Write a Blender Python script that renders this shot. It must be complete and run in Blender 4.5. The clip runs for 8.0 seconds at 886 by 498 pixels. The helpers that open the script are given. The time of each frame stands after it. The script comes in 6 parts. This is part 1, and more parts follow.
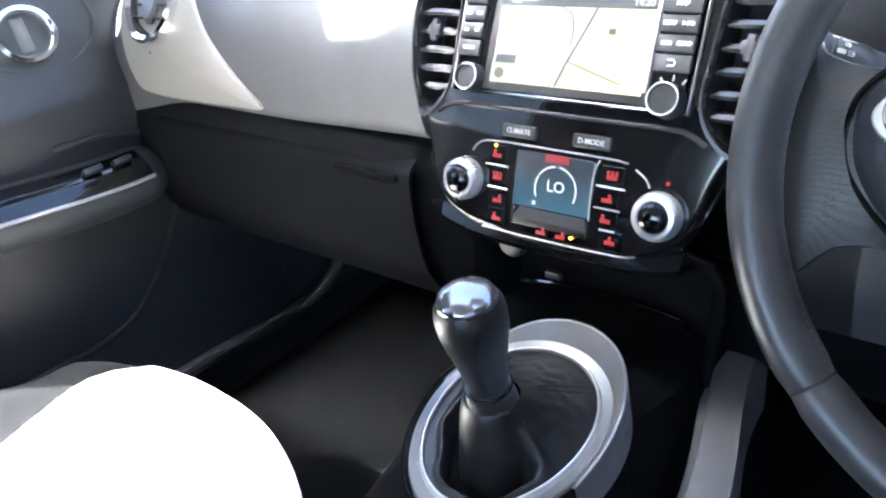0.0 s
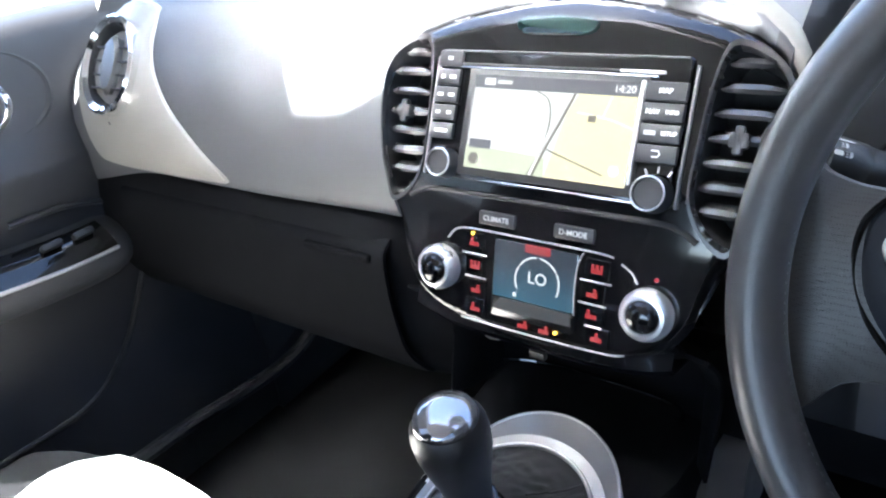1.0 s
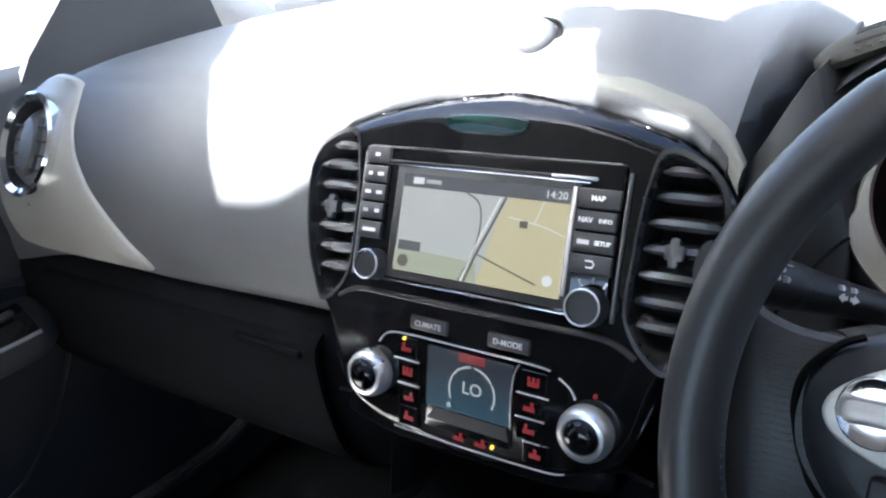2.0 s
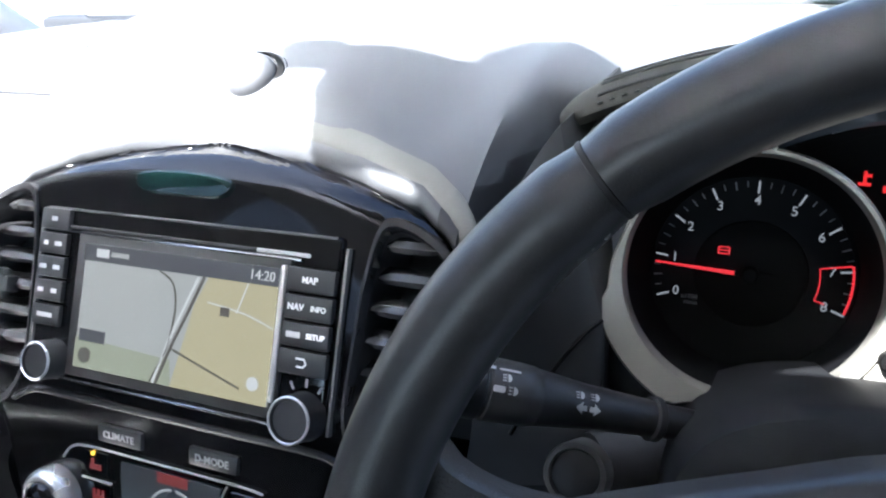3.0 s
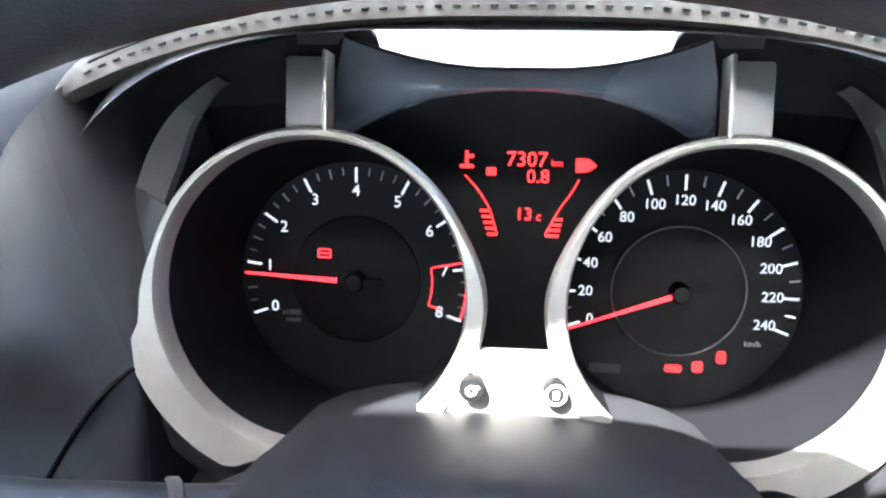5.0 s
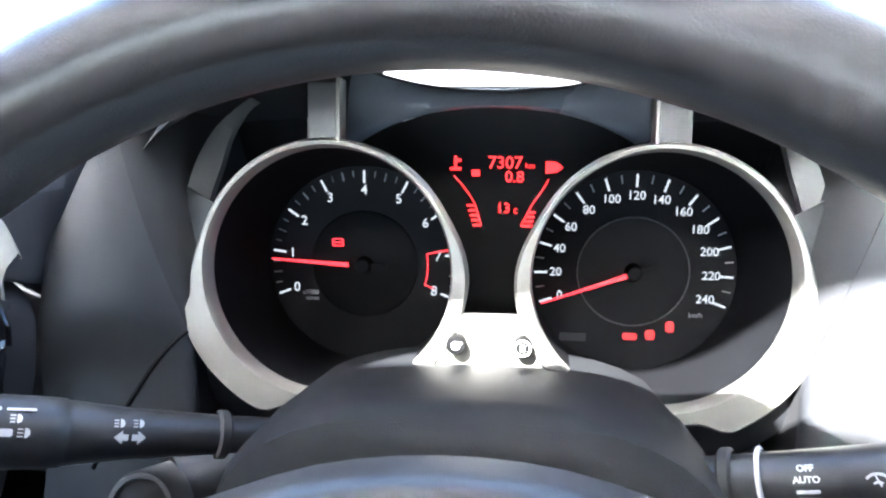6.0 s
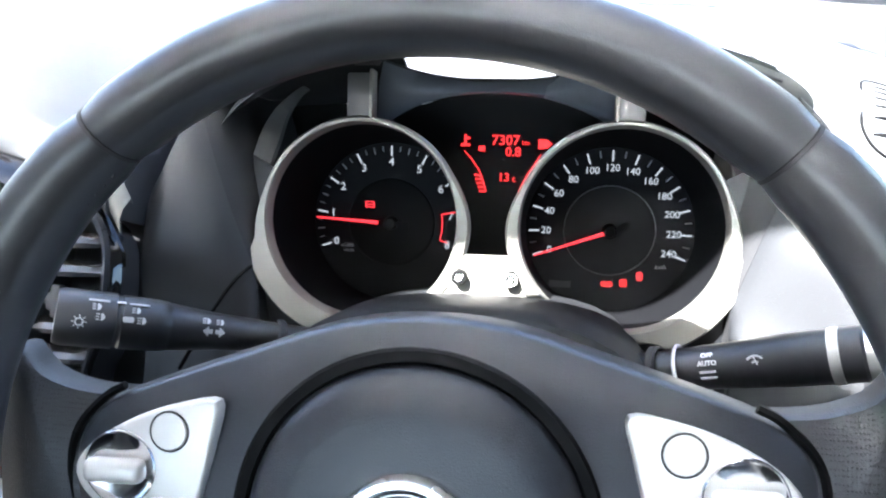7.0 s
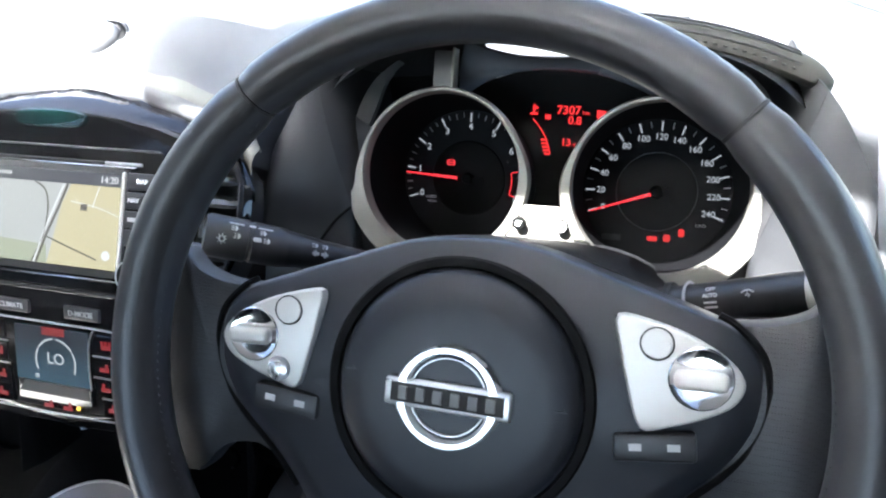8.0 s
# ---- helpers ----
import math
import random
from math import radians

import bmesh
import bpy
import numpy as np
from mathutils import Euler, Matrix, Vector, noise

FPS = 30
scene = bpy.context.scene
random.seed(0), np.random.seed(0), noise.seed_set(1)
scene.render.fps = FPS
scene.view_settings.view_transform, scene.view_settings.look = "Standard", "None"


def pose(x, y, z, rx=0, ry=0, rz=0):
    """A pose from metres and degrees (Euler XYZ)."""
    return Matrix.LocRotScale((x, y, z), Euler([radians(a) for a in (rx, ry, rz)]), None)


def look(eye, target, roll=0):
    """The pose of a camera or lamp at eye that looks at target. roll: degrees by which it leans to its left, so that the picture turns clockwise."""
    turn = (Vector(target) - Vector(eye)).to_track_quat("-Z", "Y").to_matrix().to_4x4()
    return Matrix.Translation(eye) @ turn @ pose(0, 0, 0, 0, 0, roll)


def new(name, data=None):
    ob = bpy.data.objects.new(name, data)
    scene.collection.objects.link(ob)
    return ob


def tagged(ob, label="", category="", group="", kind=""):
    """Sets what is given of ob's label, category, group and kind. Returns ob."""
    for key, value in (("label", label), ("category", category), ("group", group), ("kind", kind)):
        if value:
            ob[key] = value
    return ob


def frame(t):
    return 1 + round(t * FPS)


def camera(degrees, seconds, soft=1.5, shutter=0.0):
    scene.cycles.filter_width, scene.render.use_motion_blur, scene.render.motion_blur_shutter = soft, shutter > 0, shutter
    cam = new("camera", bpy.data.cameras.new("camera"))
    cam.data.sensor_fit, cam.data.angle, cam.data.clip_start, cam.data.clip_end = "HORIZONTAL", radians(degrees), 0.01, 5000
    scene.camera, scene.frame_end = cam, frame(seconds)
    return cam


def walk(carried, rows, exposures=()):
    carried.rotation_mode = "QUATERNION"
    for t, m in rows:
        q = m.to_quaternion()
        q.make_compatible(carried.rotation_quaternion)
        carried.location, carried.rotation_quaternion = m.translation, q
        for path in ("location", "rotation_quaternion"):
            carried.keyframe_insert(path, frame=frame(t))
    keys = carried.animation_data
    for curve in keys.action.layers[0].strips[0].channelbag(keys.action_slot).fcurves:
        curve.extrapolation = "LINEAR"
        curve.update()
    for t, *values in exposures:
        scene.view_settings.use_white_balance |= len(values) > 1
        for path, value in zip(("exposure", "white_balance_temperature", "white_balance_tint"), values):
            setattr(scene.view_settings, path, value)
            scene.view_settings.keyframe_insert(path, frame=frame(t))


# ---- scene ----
from mathutils.bvhtree import BVHTree

cam = camera(61.5, 8.0, soft=2.2)
PATH = [
    (0, (0.274, -0.34, 0.75), (-0.89, 0.974, -0.208), -7.5),
    (0.5, (0.258, -0.317, 0.763), (-0.898, 1.018, -0.177), -8.0),
    (1, (0.247, -0.289, 0.78), (-0.893, 1.079, -0.133), -8.4),
    (1.2, (0.238, -0.28, 0.783), (-0.885, 1.112, -0.111), -8.2),
    (2.3, (0.244, -0.203, 0.81), (-0.784, 1.297, -0.021), -7.4),
    (2.5, (0.247, -0.177, 0.804), (-0.723, 1.358, -0.033), -6.8),
    (3, (0.265, -0.115, 0.792), (-0.478, 1.55, -0.03), -4.1),
    (3.5, (0.289, -0.065, 0.777), (-0.265, 1.666, -0.058), -2.3),
    (4, (0.307, -0.028, 0.766), (-0.06, 1.746, -0.081), -0.7),
    (4.5, (0.324, -0.004, 0.763), (0.104, 1.781, -0.122), -0.4),
    (4.7, (0.332, -0.003, 0.761), (0.153, 1.781, -0.134), -0.3),
    (5.8, (0.346, -0.053, 0.781), (0.161, 1.731, -0.105), -1.2),
    (6, (0.353, -0.07, 0.785), (0.153, 1.716, -0.093), -1.3),
    (6.5, (0.366, -0.116, 0.8), (0.134, 1.678, -0.053), -1.9),
    (7, (0.379, -0.162, 0.801), (0.084, 1.614, -0.07), -1.7),
    (7.5, (0.398, -0.206, 0.812), (-0.006, 1.535, -0.087), -2.0),
    (8, (0.416, -0.243, 0.824), (-0.127, 1.445, -0.102), -2.8),
]
walk(cam, [(t, look(eye, target, roll)) for t, eye, target, roll in PATH], exposures=[(0.0, 5.28, 5950, 10), (1.2, 4.78, 5950, 10), (2.3, 3.58, 5820, 10), (3.0, 3.55, 5750, 10), (3.5, 4.0, 5700, 10), (4.2, 5.3, 5830, 10), (4.7, 5.42, 5900, 10), (6.0, 5.3, 5850, 10), (7.0, 4.76, 5850, 10), (8.0, 4.2, 5900, 10)])

# ---- daylight ----
SUN_WAY = Vector((-0.25, -0.54, 0.80)).normalized()   # from the car towards the sun
world = bpy.data.worlds.new("sky")
scene.world = world
world.use_nodes = True
wn = world.node_tree.nodes
sky = wn.new("ShaderNodeTexSky")
sky.sky_type, sky.sun_disc = "NISHITA", False
sky.sun_elevation = math.asin(SUN_WAY.z)
sky.sun_rotation = math.atan2(SUN_WAY.x, SUN_WAY.y)
wn["Background"].inputs["Strength"].default_value = 0.06
world.node_tree.links.new(sky.outputs["Color"], wn["Background"].inputs["Color"])
sun = new("sun", bpy.data.lights.new("sun", "SUN"))
sun.data.energy, sun.data.angle, sun.data.color = 5.0, radians(0.9), (1.0, 0.95, 0.87)
sun.matrix_world = look(SUN_WAY * 20, (0, 0, 0))

# ---- materials ----
def material(name, base, rough=0.5, metal=0.0, grain=900.0, bump=0.1, vary=0.15, coat=0.0, spec=0.5, blotch=9.0, sheen=0.0):
    """A procedural surface: base colour with a fine and a broad variation, grain as relief."""
    m = bpy.data.materials.new(name)
    m.use_nodes = True
    n, l = m.node_tree.nodes, m.node_tree.links
    b = n["Principled BSDF"]
    tc = n.new("ShaderNodeTexCoord")
    fine, broad = n.new("ShaderNodeTexNoise"), n.new("ShaderNodeTexNoise")
    fine.inputs["Scale"].default_value, fine.inputs["Detail"].default_value = grain, 3
    broad.inputs["Scale"].default_value, broad.inputs["Detail"].default_value = blotch, 4
    for t in (fine, broad):
        l.new(tc.outputs["Object"], t.inputs["Vector"])
    mix = n.new("ShaderNodeMath")
    mix.operation = "ADD"
    l.new(fine.outputs["Fac"], mix.inputs[0])
    l.new(broad.outputs["Fac"], mix.inputs[1])
    ramp = n.new("ShaderNodeMapRange")
    ramp.inputs["From Min"].default_value, ramp.inputs["From Max"].default_value = 0.6, 1.4
    ramp.inputs["To Min"].default_value, ramp.inputs["To Max"].default_value = 1 - vary, 1 + vary
    l.new(mix.outputs[0], ramp.inputs["Value"])
    col = n.new("ShaderNodeMix")
    col.data_type, col.blend_type = "RGBA", "MULTIPLY"
    col.inputs["Factor"].default_value = 1.0
    col.inputs["A"].default_value = (*base, 1)
    l.new(ramp.outputs["Result"], col.inputs["B"])
    l.new(col.outputs["Result"], b.inputs["Base Color"])
    rr = n.new("ShaderNodeMapRange")
    rr.inputs["To Min"].default_value, rr.inputs["To Max"].default_value = max(rough - 0.08, 0.02), min(rough + 0.1, 1)
    l.new(broad.outputs["Fac"], rr.inputs["Value"])
    l.new(rr.outputs["Result"], b.inputs["Roughness"])
    b.inputs["Metallic"].default_value = metal
    b.inputs["Coat Weight"].default_value = coat
    b.inputs["Coat Roughness"].default_value = 0.04
    b.inputs["Specular IOR Level"].default_value = spec
    b.inputs["Sheen Weight"].default_value = sheen
    if bump:
        bp = n.new("ShaderNodeBump")
        bp.inputs["Strength"].default_value, bp.inputs["Distance"].default_value = bump, 0.0006
        l.new(fine.outputs["Fac"], bp.inputs["Height"])
        l.new(bp.outputs["Normal"], b.inputs["Normal"])
    return m


def glow(name, colour, strength):
    m = bpy.data.materials.new(name)
    m.use_nodes = True
    b = m.node_tree.nodes["Principled BSDF"]
    b.inputs["Base Color"].default_value = (0.02, 0.02, 0.02, 1)
    b.inputs["Roughness"].default_value = 0.4
    b.inputs["Specular IOR Level"].default_value = 0.12
    b.inputs["Emission Color"].default_value = (*colour, 1)
    b.inputs["Emission Strength"].default_value = strength * 0.29
    return m


DASH = material("dash_plastic", (0.058, 0.060, 0.0645), 0.52, grain=1400, bump=0.35, vary=0.1)
DARK = material("dark_plastic", (0.017, 0.018, 0.020), 0.6, grain=1500, bump=0.3)
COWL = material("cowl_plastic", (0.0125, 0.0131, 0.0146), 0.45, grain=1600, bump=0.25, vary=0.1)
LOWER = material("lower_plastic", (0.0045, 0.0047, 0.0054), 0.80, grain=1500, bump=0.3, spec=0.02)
HOODSKIN = material("hood_skin", (0.030, 0.0285, 0.0245), 0.65, grain=1300, bump=0.35, vary=0.12, spec=0.15)
TRIMPALE = material("trim_paint", (0.27, 0.262, 0.242), 0.38, 0.25, grain=2400, bump=0.03, vary=0.06)
STRUT = material("strut_grey", (0.10, 0.10, 0.098), 0.42, 0.3, grain=2400, bump=0.03, vary=0.06)
VANE = material("vent_vane", (0.040, 0.040, 0.042), 0.24, 0.15, grain=1600, bump=0.1)
BEZEL = material("bezel_satin", (0.035, 0.035, 0.037), 0.22, 0.3, grain=1600, bump=0.0, vary=0.05)
PIANO = material("piano_black", (0.004, 0.004, 0.0045), 0.06, grain=300, bump=0.0, coat=0.25, spec=0.35)
LEATHER = material("rim_leather", (0.033, 0.0335, 0.0362), 0.34, grain=1700, bump=0.16, vary=0.12, spec=0.5)
BOOT = material("boot_leather", (0.0075, 0.0075, 0.008), 0.36, grain=800, bump=0.4, spec=0.5)
HUB = material("hub_plastic", (0.0122, 0.0137, 0.0178), 0.36, grain=1700, bump=0.25, vary=0.1)
SATIN = material("satin_silver", (0.55, 0.55, 0.54), 0.34, 0.75, grain=2500, bump=0.03, vary=0.05)
RINGSILVER = material("ring_silver", (0.205, 0.197, 0.175), 0.42, 0.55, grain=2600, bump=0.03, vary=0.06)
SILVERPAINT = material("silver_paint", (0.44, 0.432, 0.41), 0.38, 0.35, grain=2600, bump=0.03, vary=0.05)
GEARSILVER = material("gear_silver", (0.33, 0.33, 0.325), 0.36, 0.85, grain=2500, bump=0.03, vary=0.08)
CHROME = material("chrome", (0.85, 0.85, 0.86), 0.08, 1.0, grain=300, bump=0.0, vary=0.03)
SHROUD = material("shroud_plastic", (0.010, 0.0105, 0.0115), 0.62, grain=1500, bump=0.3, spec=0.1)
BLACK = material("matt_black", (0.008, 0.008, 0.009), 0.7, grain=1500, bump=0.2)
DIAL = material("dial_face", (0.0022, 0.0022, 0.0026), 0.55, grain=1500, bump=0.05, spec=0.12)
FIGURE = glow("lit_figures", (0.85, 0.88, 0.9), 0.10)
WELL = material("well_plastic", (0.0028, 0.0029, 0.0034), 0.75, grain=1600, bump=0.05, spec=0.04)
PIT = material("cluster_black", (0.0007, 0.0007, 0.0008), 0.6, grain=900, bump=0.0, spec=0.1)
LIPGREY = material("lip_grey", (0.11, 0.12, 0.138), 0.26, grain=1500, bump=0.05)
WHITE = material("white_print", (0.75, 0.75, 0.75), 0.6, grain=900, bump=0.0, vary=0.05)
GREYPRINT = material("grey_print", (0.36, 0.36, 0.37), 0.6, grain=900, bump=0.0, vary=0.05)
BUTTON = material("button_plastic", (0.015, 0.0155, 0.017), 0.4, grain=1500, bump=0.15)
KNOBSILVER = material("knob_silver", (0.78, 0.78, 0.78), 0.27, 0.85, grain=2000, bump=0.0, vary=0.05)
ARCHTRIM = material("arch_trim", (0.115, 0.112, 0.098), 0.5, grain=1400, bump=0.2, vary=0.08)
SLAT = material("vent_slat", (0.10, 0.10, 0.105), 0.32, 0.25, grain=1600, bump=0.1)
FABRIC = material("seat_fabric", (0.006, 0.0062, 0.0068), 0.9, grain=700, bump=0.9, vary=0.3, spec=0.06)
PALE = material("pale_seat_fabric", (0.52, 0.505, 0.48), 0.9, grain=650, bump=0.8, vary=0.12, sheen=0.1)
CARPET = material("carpet", (0.0075, 0.0075, 0.008), 0.95, grain=450, bump=1.0, vary=0.4, spec=0.04)
LINER = material("roof_cloth", (0.42, 0.42, 0.425), 0.9, grain=600, bump=0.4)
PAINT = material("car_paint", (0.30, 0.31, 0.33), 0.3, 0.3, coat=0.8, bump=0.0)
ASPHALT = material("asphalt", (0.16, 0.155, 0.15), 0.9, grain=60, bump=0.6, vary=0.3, blotch=0.6)
RED_DIM = glow("dim_red_lamp", (1.0, 0.03, 0.03), 0.16)
RED_GLOW = glow("red_lamp", (1.0, 0.03, 0.03), 0.30)
NEEDLE = glow("needle_red", (1.0, 0.04, 0.05), 0.28)
AMBER = glow("amber_lamp", (1.0, 0.55, 0.05), 0.6)
LCDWHITE = glow("lcd_white", (0.8, 0.85, 0.85), 0.12)
GLASS = bpy.data.materials.new("window_glass")
GLASS.use_nodes = True
TINT = bpy.data.materials.new("tinted_glass")
TINT.use_nodes = True
_b = TINT.node_tree.nodes["Principled BSDF"]
_b.inputs["Base Color"].default_value = (0.14, 0.145, 0.15, 1)
_b.inputs["Transmission Weight"].default_value, _b.inputs["Roughness"].default_value, _b.inputs["IOR"].default_value = 1.0, 0.0, 1.2
_b = GLASS.node_tree.nodes["Principled BSDF"]
_b.inputs["Transmission Weight"].default_value, _b.inputs["Roughness"].default_value, _b.inputs["IOR"].default_value = 1.0, 0.0, 1.45


def perforated(name, base, rough):
    """Leather with rows of fine punched holes, grain and a little wear."""
    m = material(name, base, rough, grain=1200, bump=0.3, vary=0.2)
    n, l = m.node_tree.nodes, m.node_tree.links
    b = n["Principled BSDF"]
    tc = n.new("ShaderNodeTexCoord")
    vo = n.new("ShaderNodeTexVoronoi")
    vo.voronoi_dimensions, vo.inputs["Scale"].default_value, vo.inputs["Randomness"].default_value = "3D", 800.0, 0.1
    l.new(tc.outputs["Object"], vo.inputs["Vector"])
    mr = n.new("ShaderNodeMapRange")
    mr.inputs["From Min"].default_value, mr.inputs["From Max"].default_value = 0.22, 0.36
    l.new(vo.outputs["Distance"], mr.inputs["Value"])
    dark = n.new("ShaderNodeMix")
    dark.data_type = "RGBA"
    dark.inputs["A"].default_value = (0.002, 0.002, 0.002, 1)
    l.new(mr.outputs["Result"], dark.inputs["Factor"])
    l.new(b.inputs["Base Color"].links[0].from_socket, dark.inputs["B"])
    l.new(dark.outputs["Result"], b.inputs["Base Color"])
    bp = n.new("ShaderNodeBump")
    bp.inputs["Strength"].default_value, bp.inputs["Distance"].default_value = 0.35, 0.0005
    l.new(mr.outputs["Result"], bp.inputs["Height"])
    l.new(b.inputs["Normal"].links[0].from_socket, bp.inputs["Normal"])
    l.new(bp.outputs["Normal"], b.inputs["Normal"])
    return m


PUNCHED = perforated("punched_leather", (0.018, 0.0182, 0.0196), 0.40)


# ---- mesh helpers ----
def thing(name, at=(0, 0, 0), label="", category="", group="", kind=""):
    e = new(name)
    e.empty_display_size = 0.05
    e.location = at
    return tagged(e, label, category, group, kind)


def part(name, bm, mat, parent=None, label="", smooth=35.0):
    """Links a bmesh in world coordinates as one mesh object, under a thing or a part."""
    me = bpy.data.meshes.new(name)
    bmesh.ops.recalc_face_normals(bm, faces=bm.faces)
    lim = radians(smooth)
    for e in bm.edges:
        e.smooth = len(e.link_faces) == 2 and e.calc_face_angle(0.0) < lim
    for f in bm.faces:
        f.smooth = True
    at = Vector((0, 0, 0))
    p = parent
    while p:
        at = at + p.location
        p = p.parent
    bmesh.ops.translate(bm, verts=bm.verts, vec=-at)
    bm.to_mesh(me)
    bm.free()
    for m in (mat if isinstance(mat, (list, tuple)) else [mat]):
        me.materials.append(m)
    ob = new(name, me)
    ob.parent = parent
    return tagged(ob, label)


def own(ob, label="", category="", group="", kind=""):
    """A mesh that is itself a thing: its origin goes to its base."""
    return tagged(ob, label, category, group, kind)


def plane_frame(o, tilt, turn=0.0):
    """x right, y up along a face that leans back by tilt degrees, z out towards the driver."""
    a = radians(tilt)
    up, out = Vector((0, math.sin(a), math.cos(a))), Vector((0, -math.cos(a), math.sin(a)))
    m = Matrix(((1, up.x, out.x, o[0]), (0, up.y, out.y, o[1]), (0, up.z, out.z, o[2]), (0, 0, 0, 1)))
    return m @ pose(0, 0, 0, 0, 0, turn)


def rbox(w, h, d, bev=0.002, m=Matrix(), seg=2, at=(0, 0, 0)):
    bm = bmesh.new()
    bmesh.ops.create_cube(bm, size=1)
    bmesh.ops.scale(bm, vec=(w, h, d), verts=bm.verts)
    if bev:
        bmesh.ops.bevel(bm, geom=bm.edges[:], offset=min(bev, 0.49 * min(w, h, d)), segments=seg, affect="EDGES", profile=0.5)
    bmesh.ops.transform(bm, matrix=m @ Matrix.Translation(at), verts=bm.verts)
    return bm


def merge(*bms):
    """Joins bmeshes into the first."""
    out = bms[0]
    for b in bms[1:]:
        me = bpy.data.meshes.new("tmp")
        b.to_mesh(me)
        b.free()
        out.from_mesh(me)
        bpy.data.meshes.remove(me)
    return out


def lathe(profile, n=48, m=Matrix(), wobble=None):
    """Turns (radius, height) rows round z."""
    bm = bmesh.new()
    rows = []
    for r, z in profile:
        if r < 1e-6:
            rows.append([bm.verts.new((0, 0, z))])
        else:
            rows.append([bm.verts.new((r * math.cos(2 * math.pi * i / n), r * math.sin(2 * math.pi * i / n), z)) for i in range(n)])
    for a, b in zip(rows, rows[1:]):
        for i in range(n):
            j = (i + 1) % n
            if len(a) == 1 and len(b) > 1:
                bm.faces.new((a[0], b[i], b[j]))
            elif len(b) == 1 and len(a) > 1:
                bm.faces.new((a[i], b[0], a[j]))
            elif len(a) > 1:
                bm.faces.new((a[i], b[i], b[j], a[j]))
    bmesh.ops.transform(bm, matrix=m, verts=bm.verts)
    return bm


def loft(rows, closed=False, caps=False, m=Matrix()):
    """Skins equal-length rows of points."""
    bm = bmesh.new()
    vs = [[bm.verts.new(p) for p in row] for row in rows]
    for a, b in zip(vs, vs[1:]):
        k = len(a)
        for i in range(k if closed else k - 1):
            j = (i + 1) % k
            bm.faces.new((a[i], a[j], b[j], b[i]))
    if caps and closed:
        bm.faces.new(vs[0])
        bm.faces.new(vs[-1])
    bmesh.ops.transform(bm, matrix=m, verts=bm.verts)
    return bm


def shell(rows, thick, closed=False):
    """A skin with thickness, offset along its own normals."""
    bm = loft(rows, closed)
    bmesh.ops.recalc_face_normals(bm, faces=bm.faces)
    bmesh.ops.solidify(bm, geom=bm.faces[:], thickness=thick)
    return bm


def tube(pts, radius, n=10, closed=False):
    """A round bar along points; radius a number or one for each point."""
    pts = [Vector(p) for p in pts]
    k = len(pts)
    rows, side = [], None
    for i, p in enumerate(pts):
        a, b = (pts[i - 1], pts[(i + 1) % k]) if closed else (pts[max(i - 1, 0)], pts[min(i + 1, k - 1)])
        t = (b - a).normalized()
        if side is None:
            side = t.orthogonal().normalized()
        side = (side - t * side.dot(t)).normalized()
        up = t.cross(side)
        r = radius[i] if isinstance(radius, (list, tuple)) else radius
        rows.append([p + (side * math.cos(2 * math.pi * j / n) + up * math.sin(2 * math.pi * j / n)) * r for j in range(n)])
    if closed:
        rows.append(rows[0])
        bm = loft(rows, True)
        bmesh.ops.remove_doubles(bm, verts=bm.verts, dist=1e-6)
        return bm
    return loft(rows, True, True)


def prism(pts, depth, bev=0.0008, m=Matrix(), seg=2):
    """A flat outline pushed out by depth along z, with a rounded front edge."""
    bm = bmesh.new()
    f = bm.faces.new([bm.verts.new((x, y, 0)) for x, y in pts])
    ext = bmesh.ops.extrude_face_region(bm, geom=[f])
    top = [v for v in ext["geom"] if isinstance(v, bmesh.types.BMVert)]
    bmesh.ops.translate(bm, verts=top, vec=(0, 0, depth))
    bmesh.ops.recalc_face_normals(bm, faces=bm.faces)
    if bev:
        es = [e for e in bm.edges if all(v in set(top) for v in e.verts)]
        bmesh.ops.bevel(bm, geom=es, offset=bev, segments=seg, affect="EDGES", profile=0.5)
    bmesh.ops.triangulate(bm, faces=[f for f in bm.faces if len(f.verts) > 4])
    bmesh.ops.transform(bm, matrix=m, verts=bm.verts)
    return bm


def smooth_line(pts, per=6, closed=False):
    """Catmull-Rom through points of any dimension."""
    k, out = len(pts), []
    for i in range(k if closed else k - 1):
        q = [pts[(i + d) % k] if closed else pts[min(max(i + d, 0), k - 1)] for d in (-1, 0, 1, 2)]
        for s in range(per):
            t = s / per
            out.append(tuple(0.5 * (2 * b + (c - a) * t + (2 * a - 5 * b + 4 * c - d) * t * t + (3 * b - a - 3 * c + d) * t ** 3) for a, b, c, d in zip(*q)))
    if not closed:
        out.append(tuple(pts[-1]))
    return out


def round_rect(w, h, r, n=5):
    out = []
    for cx, cy, a in ((w / 2 - r, h / 2 - r, 0), (-w / 2 + r, h / 2 - r, 90), (-w / 2 + r, -h / 2 + r, 180), (w / 2 - r, -h / 2 + r, 270)):
        for i in range(n + 1):
            b = radians(a + 90 * i / n)
            out.append((cx + r * math.cos(b), cy + r * math.sin(b)))
    return out


def annulus(r0, r1, d, n=56, m=Matrix(), bev=0.001):
    return lathe([(r0, 0), (r0, d - bev), (r0 + bev, d), (r1 - bev, d), (r1, d - bev), (r1, 0), (r0, 0)], n, m)


